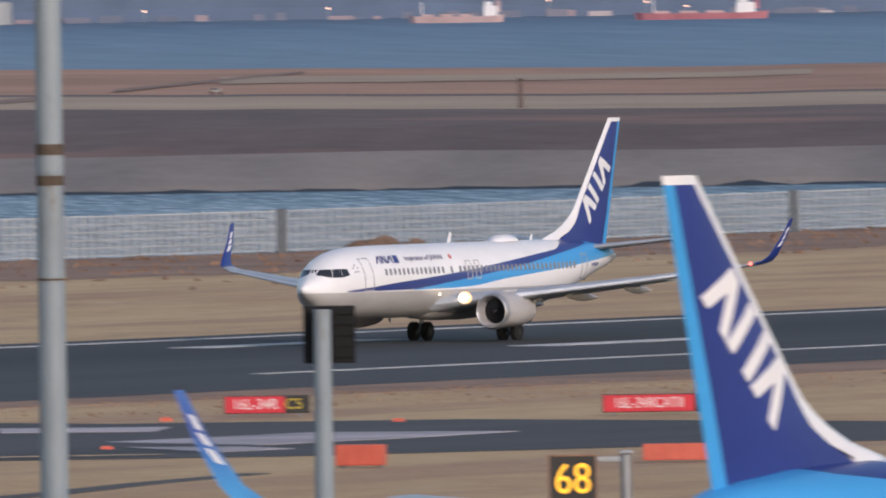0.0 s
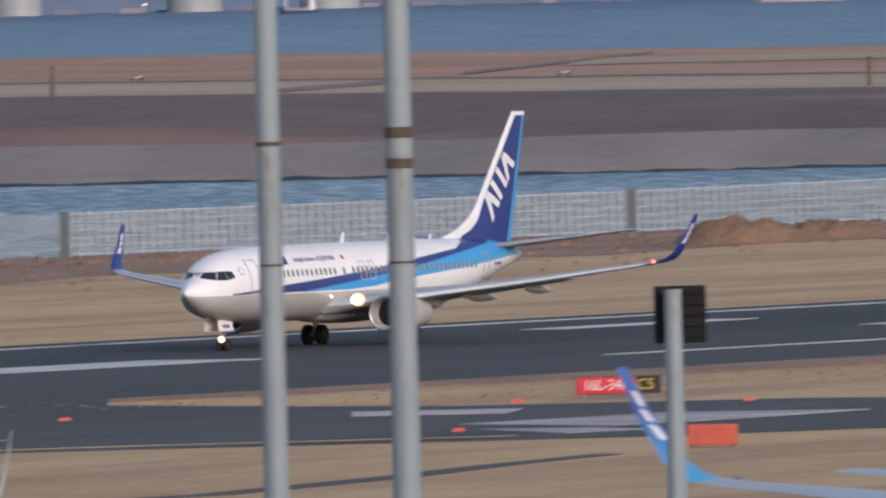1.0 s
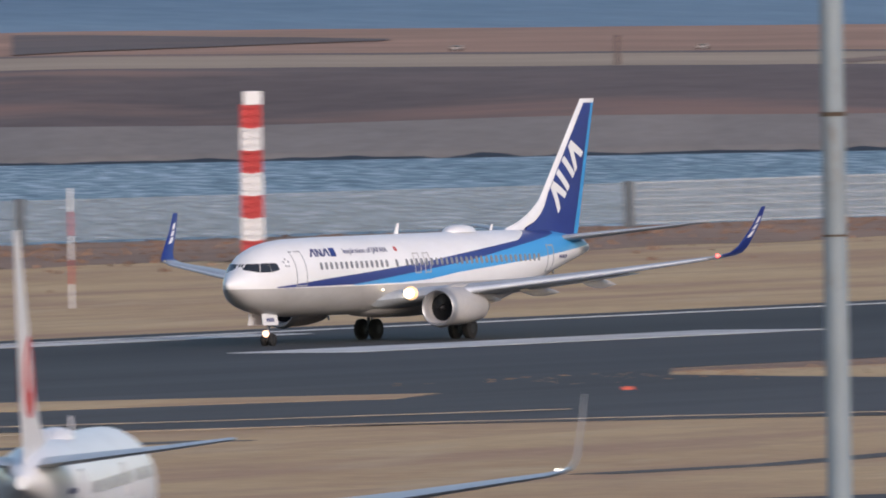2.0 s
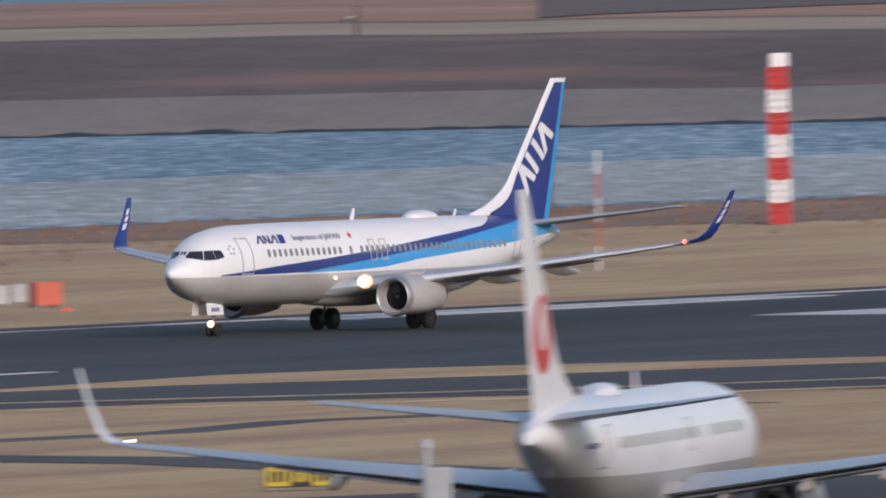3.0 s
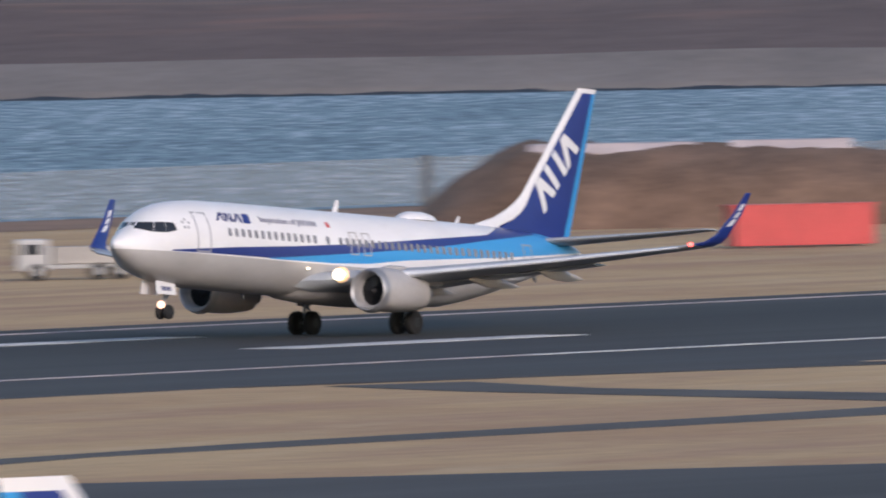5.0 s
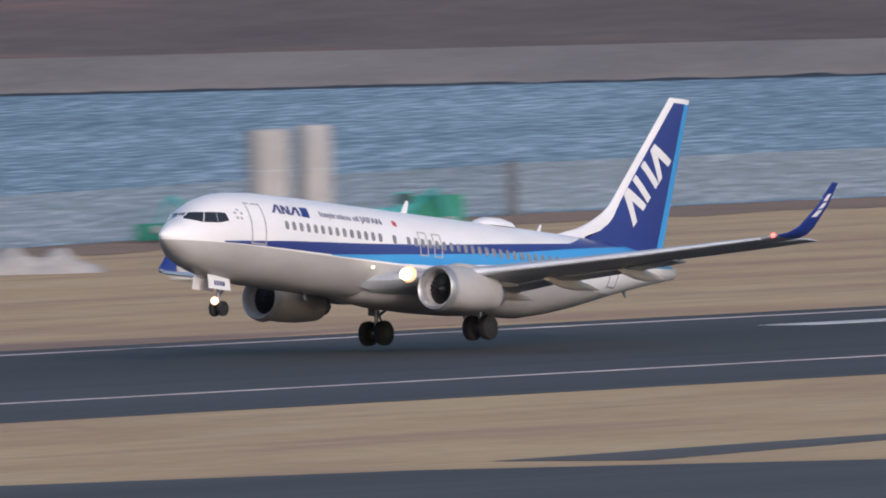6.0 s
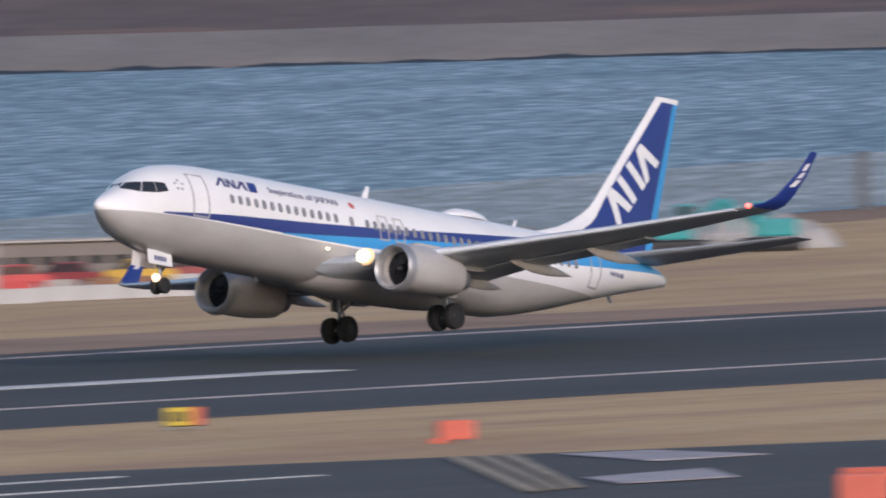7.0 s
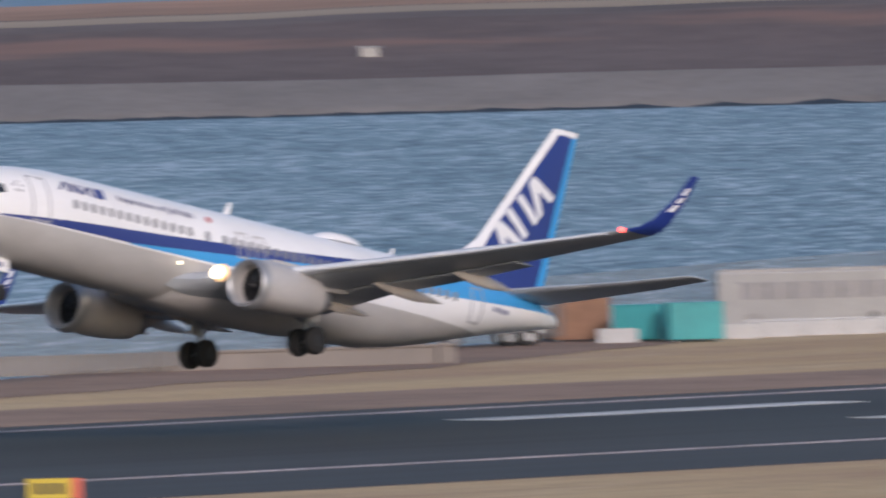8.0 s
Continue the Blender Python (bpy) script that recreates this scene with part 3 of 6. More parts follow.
def engine(parent, side):
    y, z = side * 4.83, 1.76
    g = GEAR
    cowl = smooth(part("nacelle", lathe([(14.3 - g, 0.74), (13.75 - g, 0.80), (13.62 - g, 0.86), (13.58 - g, 0.91), (13.62 - g, 0.955), (13.85 - g, 1.02), (14.4 - g, 1.08), (15.3 - g, 1.10), (16.2 - g, 1.04), (17.1 - g, 0.90), (17.5 - g, 0.82), (17.5 - g, 0.76), (16.6 - g, 0.74)], y, z), BELLY, parent, "grey engine cowl with a flattened underside"))
    for v in cowl.data.vertices:
        if v.co.z < z - 0.55:
            v.co.z = z - 0.55 + (v.co.z - z + 0.55) * 0.72
    smooth(part("intake_lip", lathe([(13.95 - g, 0.765), (13.72 - g, 0.81), (13.575 - g, 0.88), (13.55 - g, 0.92), (13.60 - g, 0.968), (13.9 - g, 1.038), (13.95 - g, 1.045)], y, z), ALLOY, cowl, "polished metal intake lip"))
    bm = lathe([(14.28 - g, 0.76), (14.3 - g, 0.3), (14.3 - g, 0.01)], y, z)
    part("fan_disc", bm, DARK, cowl)
    blade = None
    for i in range(24):
        m = Matrix.Translation((14.2 - g, y, z)) @ Matrix.Rotation(2 * math.pi * i / 24, 4, "X") @ Matrix.Rotation(radians(35), 4, "Z")
        if blade is None:
            blade = one = part("fan_blade", box((0.02, 0.10, 0.5), (0, 0, 0.46)), FANGREY, cowl)
        else:
            one = new("fan_blade", blade.data)
            one.parent = cowl
        one.matrix_basis = m
    smooth(part("spinner", lathe([(13.85 - g, 0.01), (13.95 - g, 0.10), (14.15 - g, 0.2), (14.3 - g, 0.24)], y, z, 20), FANGREY, cowl))
    smooth(part("exhaust_nozzle", lathe([(16.9 - g, 0.60), (17.6 - g, 0.56), (18.3 - g, 0.42), (18.3 - g, 0.37), (17.5 - g, 0.4)], y, z), STEEL, cowl, "dull metal exhaust nozzle"))
    smooth(part("exhaust_cone", lathe([(17.6 - g, 0.3), (18.3 - g, 0.22), (18.9 - g, 0.02)], y, z, 20), STEEL, cowl))
    rings = []
    for s, zl, zh, w in ((14.5, 2.72, 2.84, 0.05), (15.2, 2.6, 3.0, 0.16), (16.5, 2.45, 3.0, 0.2), (17.6, 2.15, 2.75, 0.2), (19.0, 2.2, 2.62, 0.16), (20.0, 2.35, 2.5, 0.05)):
        rings.append([(s - g, y + w, zl), (s - g, y + w, zh - 0.05), (s - g, y, zh), (s - g, y - w, zh - 0.05), (s - g, y - w, zl)])
    smooth(part("pylon", loft(rings), BELLY, parent))


def wheel(parent, s, y, z, r, w):
    prof = [(-w / 2, r * 0.45), (-w / 2, r * 0.86), (-w * 0.4, r * 0.96), (-w * 0.18, r), (w * 0.18, r), (w * 0.4, r * 0.96), (w / 2, r * 0.86), (w / 2, r * 0.45)]
    bm = lathe(prof, 0, 0, 28)
    bmesh.ops.holes_fill(bm, edges=bm.edges)
    bm.transform(Matrix.Translation((s - GEAR, y, z)) @ Matrix.Rotation(radians(90), 4, "Z"))
    tyre = smooth(part("wheel", bm, RUBBER, parent, "black rubber tyre"))
    for q in (-1, 1):
        part("wheel_hub", rod((s - GEAR, y + q * (w / 2 - 0.02), z), (s - GEAR, y + q * (w / 2 + 0.015), z), r * 0.46, r * 0.4, 20), FANGREY, tyre, "grey metal wheel hub")


def gear_legs(root):
    for side in (-1, 1):
        y = side * 2.86
        bm = rod((0, y, 0.56), (0, y, 1.5), 0.09)
        rod((0, y, 1.3), (-0.05, y * 0.98, 2.5), 0.15, 0.16, 12, bm)
        rod((0, y - 0.62, 0.56), (0, y + 0.62, 0.56), 0.07, None, 12, bm)
        rod((0.0, y, 1.25), (0.0, y - side * 1.4, 2.15), 0.07, None, 10, bm)
        rod((0.2, y, 0.75), (0.38, y, 1.15), 0.05, None, 8, bm)
        rod((0.38, y, 1.15), (0.12, y, 1.5), 0.05, None, 8, bm)
        leg = smooth(part("main_gear_leg", bm, STEEL, root, "grey metal undercarriage leg"))
        part("gear_door", box((0.62, 0.05, 0.8), (0.05, y + side * 0.26, 1.75), 0.02), BELLY, root)
        part("gear_link", box((0.75, 0.07, 0.1), (-0.45, y - side * 0.1, 2.02), 0.02), STEEL, root)
        for q in (-0.43, 0.43):
            wheel(root, GEAR, y + q, 0.56, 0.56, 0.4)
    s = 4.25
    bm = rod((s - GEAR, 0, 0.34), (s - GEAR - 0.1, 0, 1.9), 0.07)
    rod((s - GEAR, -0.3, 0.34), (s - GEAR, 0.3, 0.34), 0.05, None, 10, bm)
    rod((s - GEAR, 0, 0.9), (s - GEAR + 0.9, 0, 1.7), 0.05, None, 10, bm)
    leg = smooth(part("nose_gear_leg", bm, STEEL, root, "grey metal nose undercarriage leg"))
    for q in (-0.22, 0.22):
        wheel(root, s, q, 0.34, 0.34, 0.22)
    for q in (-0.42, 0.42):
        m = Matrix.Translation((s - GEAR - 0.55, q, 1.42)) @ Matrix.Rotation(radians(math.copysign(8, q)), 4, "X")
        door = part("nose_gear_door", box((1.55, 0.04, 0.62), (0, 0, 0), 0.015, None, m), WHITE, root, "white nose gear door with a dark code")
        bm = bmesh.new()
        for i in range(4):
            box((0.14, 0.008, 0.2), (-0.3 + i * 0.2, math.copysign(0.026, q), -0.04), 0, bm, m)
        part("door_code", bm, INK, door, "dark bars in place of a code")
    bm = bmesh.new()
    bmesh.ops.create_uvsphere(bm, u_segments=14, v_segments=8, radius=0.18, matrix=Matrix.Translation((s - GEAR - 0.3, 0, 0.66)))
    smooth(part("taxi_lamp", bm, LIGHT_O, leg, "glowing taxi lamp"))


def fin_quad(q, side, bm, n=5):
    """A thin curved plate on the fin over the quad q of (s, z) corners."""
    layers = []
    for out in (-0.03, 0.022):
        g = []
        for i in range(n + 1):
            row = []
            for j in range(n + 1):
                u, v = i / n, j / n
                s = (q[0][0] * (1 - u) + q[1][0] * u) * (1 - v) + (q[3][0] * (1 - u) + q[2][0] * u) * v
                z = (q[0][1] * (1 - u) + q[1][1] * u) * (1 - v) + (q[3][1] * (1 - u) + q[2][1] * u) * v
                row.append(bm.verts.new((s - GEAR, side * fin_half(s, z, out), z)))
            g.append(row)
        layers.append(g)
    g = layers[1]
    for a, b in zip(g, g[1:]):
        for j in range(n):
            bm.faces.new((a[j], b[j], b[j + 1], a[j + 1]))
    lo, hi = [], []
    for path in ([(i, 0) for i in range(n)], [(n, j) for j in range(n)], [(n - i, n) for i in range(n)], [(0, n - j) for j in range(n)]):
        lo += [layers[0][i][j] for i, j in path]
        hi += [layers[1][i][j] for i, j in path]
    for k in range(len(lo)):
        m = (k + 1) % len(lo)
        bm.faces.new((lo[k], lo[m], hi[m], hi[k]))


def emblem(parent, quads, material, name, label, joined=False):
    """Plain blocks on both faces of the fin; quads of (s, z) corners."""
    for side in (-1, 1):
        bm = bmesh.new()
        for q in quads:
            fin_quad(q, side, bm)
            if not joined:
                bmesh.ops.recalc_face_normals(bm, faces=bm.faces)
                part(name, bm, material, parent, label)
                bm = bmesh.new()
        if joined:
            bmesh.ops.recalc_face_normals(bm, faces=bm.faces)
            part(name, bm, material, parent, label)
        else:
            bm.free()


def fin_half(s, z, out=0.012):
    le, te = fin_slice(z)
    u = min(1, max(0.0, (s - le) / (te - le)))
    th = 0.36 + (0.13 - 0.36) * (z - 4.9) / (12.42 - 4.9)
    return th * (1.6 * math.sqrt(u) * (1 - u) ** 0.8 + 0.02) + out


def airliner(name, label, scheme, lights=True, gear_down=True, tall=1.0):
    """A twin-jet with blended winglets; its origin lies on the ground under the main wheels, the nose along -X."""
    root = thing(name, label, "airliner")
    winglet_ = [(a, b, c, d, 4.2 + (e - 4.2) * tall, f) for a, b, c, d, e, f in WINGLET]
    rings = []
    N = 40
    dense = sorted(set([h[0] for h in HULL] + [6 + 1.5 * i for i in range(13)]))
    for s in dense:
        zb, zt, w = hull_at(s)
        c, h = (zb + zt) / 2, (zt - zb) / 2
        r = []
        for i in range(N):
            a = 2 * math.pi * i / N
            cc, q = math.cos(a), math.sin(a)
            r.append((s - GEAR, w * math.copysign(abs(cc) ** (2 / 2.1), cc), c + h * math.copysign(abs(q) ** (2 / 2.1), q)))
        rings.append(r)
    blue = scheme == "blue"
    hull = smooth(part("fuselage", loft(rings), FUSELAGE_BLUE if blue else FUSELAGE_WHITE, root, "white hull with swept blue bands" if blue else "white hull"), 60)
    rings = []
    for s, w, zb in ((12.2, 0.4, 1.6), (13.5, 1.5, 1.36), (15.5, 2.05, 1.24), (18.5, 2.1, 1.22), (21.0, 1.9, 1.3), (23.5, 1.0, 1.5), (24.5, 0.3, 1.65)):
        rings.append([(s - GEAR, w * math.cos(math.pi * i / 12 + math.pi), zb + 1.3 + 1.3 * math.sin(math.pi * i / 12 + math.pi)) for i in range(13)])
    smooth(part("belly_fairing", loft(rings), BELLY, root), 60)
    for side in (-1, 1):
        w = smooth(part("wing", wing_bm(WING, side), GREYPAINT, root, "pale grey swept wing"), 50)
        smooth(part("winglet", wing_bm(winglet_, side), (BLUE if lights else FADE) if blue else WHITE, w, "deep blue upswept winglet" if blue else "white upswept winglet"), 50)
        if blue:
            for q0, q1 in ((0.2, 0.36), (0.40, 0.53), (0.57, 0.73)):
                for face in (-1, 1):
                    bm = bmesh.new()
                    quad = []
                    for q, u in ((q0, 0.28), (q0 + 0.03, 0.62), (q1 + 0.03, 0.7), (q1, 0.36)):
                        z = 4.2 + (0.5 + 2.0 * q) * tall
                        le = float(np.interp(z, [w_[4] for w_ in winglet_], [w_[0] for w_ in winglet_]))
                        ch = float(np.interp(z, [w_[4] for w_ in winglet_], [w_[1] for w_ in winglet_]))
                        l = float(np.interp(z, [w_[4] for w_ in winglet_], [w_[3] for w_ in winglet_]))
                        quad.append((le + ch * u - GEAR, l, z, 0.085 * ch * 0.55))
                    loft([[(x, side * (l), z) for x, l, z, t in quad], [(x, side * (l + face * t + face * 0.012), z) for x, l, z, t in quad]], bm)
                    part("winglet_emblem", bm, WHITE, w, "white slanting block")
        for l, s0, ln in ((3.6, 18.2, 4.3), (6.6, 19.2, 4.2), (9.6, 20.6, 3.6)):
            z = 2.25 + (l - 2) * 0.122
            prof = [(0, 0.02), (0.12, 0.12), (0.35, 0.21), (0.6, 0.2), (0.85, 0.1), (1, 0.01)]
            rr = [[(s0 + ln * u - GEAR, side * l + r * 0.75 * math.cos(2 * math.pi * i / 12), z - 0.28 - 0.18 * u + r * 1.25 * math.sin(2 * math.pi * i / 12)) for i in range(12)] for u, r in prof]
            smooth(part("flap_fairing", loft(rr), FAIRING, w, "beige flap track fairing"))
        flap = [(19.15, 2.4, 0.1, 2.0, 2.02, 6), (19.5, 1.9, 0.1, 5.8, 2.5, 7), (20.9, 1.5, 0.1, 9.2, 2.95, 8), (21.65, 1.2, 0.09, 11.8, 3.3, 8)]
        smooth(part("flap", wing_bm(flap, side), GREYPAINT, w), 50)
        smooth(part("slat", wing_bm(SLAT, side), SLATPAINT, w, "bright metal leading edge slat"), 50)
        smooth(part("stabiliser", wing_bm(STAB, side), GREYPAINT, root, "pale grey tailplane"), 50)
        engine(root, side)
        bm = bmesh.new()
        bmesh.ops.create_uvsphere(bm, u_segments=12, v_segments=8, radius=0.105 if blue else 0.09, matrix=Matrix.Translation((22.25 - GEAR, side * 16.85, 4.2)) @ Matrix.Diagonal((1.5, 1, 1, 1)))
        smooth(part("tip_light", bm, (LIGHT_R if lights and side < 0 else STEEL) if blue else LIGHT_P, w, "glowing wing tip light"))
    # fin with a pale leading band, a bright trailing band and a cap
    band = (lambda z, le, te: min(le + 0.42 + max(0, (9.0 - z)) * 0.02 if z > 7.2 else le + 0.46 + (7.2 - z) * 0.8, te - 0.6)) if blue else (lambda z, le, te: le + 0.4)
    rear = (lambda z, le, te: te - 0.36 - (12.4 - z) * 0.025) if blue else (lambda z, le, te: te - 1.0)
    le_f, te_f = (lambda z, le, te: le), (lambda z, le, te: te)
    fin = smooth(part("fin", fin_panel(4.9, 12.2, band, rear, 0.36, 0.13), FIN_BLUE if blue else WHITE, root, "deep blue fin with white slanting blocks" if blue else "white fin with a red disc"), 60)
    smooth(part("fin_leading_edge", fin_panel(4.9, 12.2, le_f, band, 0.36, 0.13, steps=20), WHITE, fin, "white leading edge"), 60)
    smooth(part("rudder", fin_panel(4.9, 12.2, rear, te_f, 0.36, 0.13), CYAN if blue else WHITE, fin, "bright blue trailing edge" if blue else "white rudder"), 60)
    smooth(part("fin_cap", fin_panel(12.2, 12.42, le_f, te_f, 0.13, 0.11, steps=2), WHITE, fin), 60)
    if blue:
        # three plain slanting blocks
        def at(u, v):
            # u along the row of blocks, v towards the leading edge
            return 34.62 + u * 2.92 - v * 1.02, 6.35 + u * 3.15 + v * 1.05
        blocks = []
        for a in (0.0, 0.68):
            blocks += [[at(a, 0.0), at(a + 0.085, 0.0), at(a + 0.225, 0.98), at(a + 0.12, 0.98)], [at(a + 0.225, 0.98), at(a + 0.12, 0.98), at(a + 0.25, 0.0), at(a + 0.34, 0.0)]]
        blocks += [[at(0.37, 0.0), at(0.455, 0.0), at(0.425, 0.98), at(0.34, 0.98)], [at(0.585, 0.0), at(0.67, 0.0), at(0.64, 0.98), at(0.555, 0.98)]]
        emblem(fin, blocks, WHITE, "fin_emblem", "white slanting block")
    else:
        slices = []
        for k in range(20):
            a0, a1 = math.pi * k / 20, math.pi * (k + 1) / 20
            x0, x1, h0, h1 = 35.9 - 1.35 * math.cos(a0), 35.9 - 1.35 * math.cos(a1), 1.3 * math.sin(a0), 1.15 * math.sin(a1)
            d0, d1 = abs(x0 - 35.9) / 0.62, abs(x1 - 35.9) / 0.62
            if max(d0, d1) < 1:
                # white middle, left open in the upper half of the disc
                i0, i1 = 0.8 * math.sqrt(1 - d0 * d0), 0.8 * math.sqrt(1 - d1 * d1)
                slices.append([(x0, 7.75 - h0), (x1, 7.75 - h1), (x1, 8.02 - i1), (x0, 8.02 - i0)])
                slices.append([(x0, 8.02 + i0), (x1, 8.02 + i1), (x1, 7.75 + h1), (x0, 7.75 + h0)])
            else:
                slices.append([(x0, 7.75 - h0), (x1, 7.75 - h1), (x1, 7.75 + h1), (x0, 7.75 + h0)])
        emblem(fin, slices, RED, "fin_emblem", "red disc", True)
    # doors, windows and lettering
    for side in (-1, 1):
        part("cabin_door", hull_frame(4.25, 5.25, 3.1, 4.95, 0.1, 0.07, side), OUTLINE, hull, "outline of the front cabin door")
        part("cabin_door", hull_frame(31.0, 31.8, 3.3, 4.75, 0.1, 0.07, side), OUTLINE, hull, "outline of the rear cabin door")
        for s in (16.45, 17.5):
            part("overwing_exit", hull_frame(s, s + 0.62, 3.55, 4.62, 0, 0.06, side), BELLY, hull, "outline of an overwing exit")
        skip = (14.2, 15.25)
        for i in range(47):
            s = 6.75 + i * 0.525
            if any(abs(s - k) < 0.3 for k in skip) or s > 30.3:
                continue
            part("cabin_window", hull_patch(oval(s, 4.12, 0.27, 0.40, 10), side), WINDOW, hull)
        for pts in ([(1.20, 4.04), (1.70, 3.90), (1.96, 4.36), (1.60, 4.345)], [(1.73, 3.90), (2.34, 3.90), (2.40, 4.38), (1.99, 4.36)], [(2.37, 3.90), (2.92, 4.02), (2.84, 4.36), (2.43, 4.38)]):
            part("cockpit_window", hull_quad(pts, side, 0.03), GLASS, hull, "dark cockpit pane")
        for i in range(5):
            part("aft_marking", hull_quad([(32.6 + i * 0.24, 4.0), (32.72 + i * 0.24, 4.0), (32.74 + i * 0.24, 4.18), (32.62 + i * 0.24, 4.18)], side), INK, hull, "dark bar in place of a code")
        if blue:
            for k, (a, b) in enumerate(((6.0, 6.62), (6.68, 7.3), (7.36, 7.98))):
                if k == 1:
                    quads = [[(a, 4.62), (a + 0.14, 4.62), (a + 0.24, 5.02), (a + 0.1, 5.02)], [(b - 0.18, 4.62), (b - 0.04, 4.62), (b + 0.06, 5.02), (b - 0.08, 5.02)], [(a + 0.18, 4.95), (a + 0.3, 5.02), (b - 0.14, 4.68), (b - 0.24, 4.62)]]
                else:
                    quads = [[(a - 0.1, 4.62), (a + 0.08, 4.62), (b - 0.1, 5.02), (b - 0.26, 5.02)], [(b - 0.16, 4.62), (b, 4.62), (b - 0.02, 5.02), (b - 0.2, 5.02)]]
                for q in quads:
                    part("hull_emblem", hull_quad(q, side), INK, hull, "navy slanting block")
            part("hull_emblem", hull_quad([(8.08, 4.6), (8.62, 4.6), (8.72, 5.04), (8.2, 5.04)], side), BLUE, hull, "blue square emblem")
            part("flag_disc", hull_patch(oval(15.0, 4.86, 0.3, 0.28, 14, 2.0), side), RED, hull, "small red disc")
            for i in range(5):
                a = math.pi / 2 + i * 2 * math.pi / 5
                part("badge", hull_patch(oval(3.6 + 0.2 * math.cos(a), 4.35 + 0.2 * math.sin(a), 0.14, 0.14, 8, 2), side), OUTLINE, hull, "small grey round badge")
            word = "Inspiration of JAPAN"
            # letters laid on the curved hull
            sz = 4.84
            y = hull_side(12.0, sz, 0.02)
            tilt = math.degrees(math.atan2(hull_side(12.0, 4.70, 0) - hull_side(12.0, 5.0, 0), 0.30))
            m = pose(11.75 - GEAR, side * y, sz, 90 - tilt, 0, 0) if side < 0 else pose(11.75 - GEAR, side * y, sz, 90 - tilt, 0, 180)
            if side > 0:
                m = Matrix.Translation((11.75 - GEAR, y, sz)) @ Matrix.Rotation(radians(180), 4, "Z") @ Matrix.Rotation(radians(90 - tilt), 4, "X")
            text_mesh(word, 0.46, SOFTINK, hull, "lettering", m, "thin slate-blue lettering", 0.012, 1.17)
    # roof fittings
    part("blade_antenna", prism([(17.5 - GEAR, 5.6), (17.9 - GEAR, 5.6), (18.0 - GEAR, 6.15), (17.85 - GEAR, 6.18)], 0.06), WHITE, hull, "white blade antenna")
    part("blade_antenna", prism([(27.6 - GEAR, 5.6), (27.85 - GEAR, 5.6), (27.95 - GEAR, 5.92), (27.85 - GEAR, 5.93)], 0.05), WHITE, hull, "white blade antenna")
    rr = [[(s - GEAR, r * math.cos(math.pi * i / 10), 5.55 + r * 0.62 * math.sin(math.pi * i / 10)) for i in range(11)] for s, r in ((22.9, 0.05), (23.2, 0.4), (23.7, 0.62), (24.6, 0.66), (25.3, 0.5), (26.0, 0.1))]
    smooth(part("radome", loft(rr), WHITE, hull, "white antenna dome on the roof"), 60)
    for s in (10.2, 22.0, 34.0):
        zb = hull_at(s)[0]
        part("belly_antenna", prism([(s - GEAR, zb + 0.1), (s + 0.3 - GEAR, zb + 0.1), (s + 0.4 - GEAR, zb - 0.25), (s + 0.3 - GEAR, zb - 0.26)], 0.04), STEEL, hull)
    if lights:
        for side in (-1, 1):
            # lens drawn oversize to take in part of its glare
            bm = bmesh.new()
            bmesh.ops.create_uvsphere(bm, u_segments=16, v_segments=10, radius=0.32, matrix=Matrix.Translation((14.25 - GEAR, side * 2.72, 2.52)) @ Matrix.Diagonal((0.5, 1, 0.85, 1)))
            lamp = smooth(part("landing_lamp", bm, LIGHT_W, root, "glowing landing lamp in the wing root"))
            # added glowing shell imitates the halo of glare, not a fitting
            bm = bmesh.new()
            bmesh.ops.create_uvsphere(bm, u_segments=16, v_segments=10, radius=0.44, matrix=Matrix.Translation((14.45 - GEAR, side * 2.72, 2.52)) @ Matrix.Diagonal((0.4, 1, 0.85, 1)))
            smooth(part("reflector", bm, LIGHT_A, lamp, "amber shell standing in for lamp glare"))
            bm = bmesh.new()
            bmesh.ops.create_uvsphere(bm, u_segments=12, v_segments=8, radius=0.07, matrix=Matrix.Translation((12.9 - GEAR, side * 1.93, 2.75)))
            smooth(part("landing_lamp", bm, LIGHT_W, root, "small glowing lamp in the wing root"))
    if gear_down:
        gear_legs(root)
    return root


FUSELAGE_BLUE = livery_material("blue_band_livery", True)
FUSELAGE_WHITE = livery_material("plain_livery", False)
FIN_BLUE = worn("fin_blue_paint", (0.02, 0.042, 0.22), 0.3, 0, 0.3, 0.15)

departing = airliner("departing_airliner", "white twin-jet airliner with blue bands taking off", "blue")
red_jet = airliner("taxiing_airliner", "white twin-jet airliner with a red disc on its fin", "white", False)
red_jet.scale = (1.0, 0.95, 1.0)

def parked(label, m, scale, tall=1.0, wide=1.0):
    """A parked airliner of the blue-finned fleet, scaled to its own type."""
    root = airliner("parked_airliner", label, "blue", False, True, tall)
    root.matrix_world = m @ Matrix.Diagonal((scale, scale * wide, scale, 1))
    return root


def aim(az, dist, z, s, heading, fz, k=1.0):
    """Pose of an airliner whose fin top (station s, height fz) stands over the point at that bearing and distance."""
    h = bearing(heading)
    tip = dist * bearing(az)
    o = tip + h * (s - GEAR) * k
    return pose(o.x, o.y, 0, 0, 0, heading + 180)


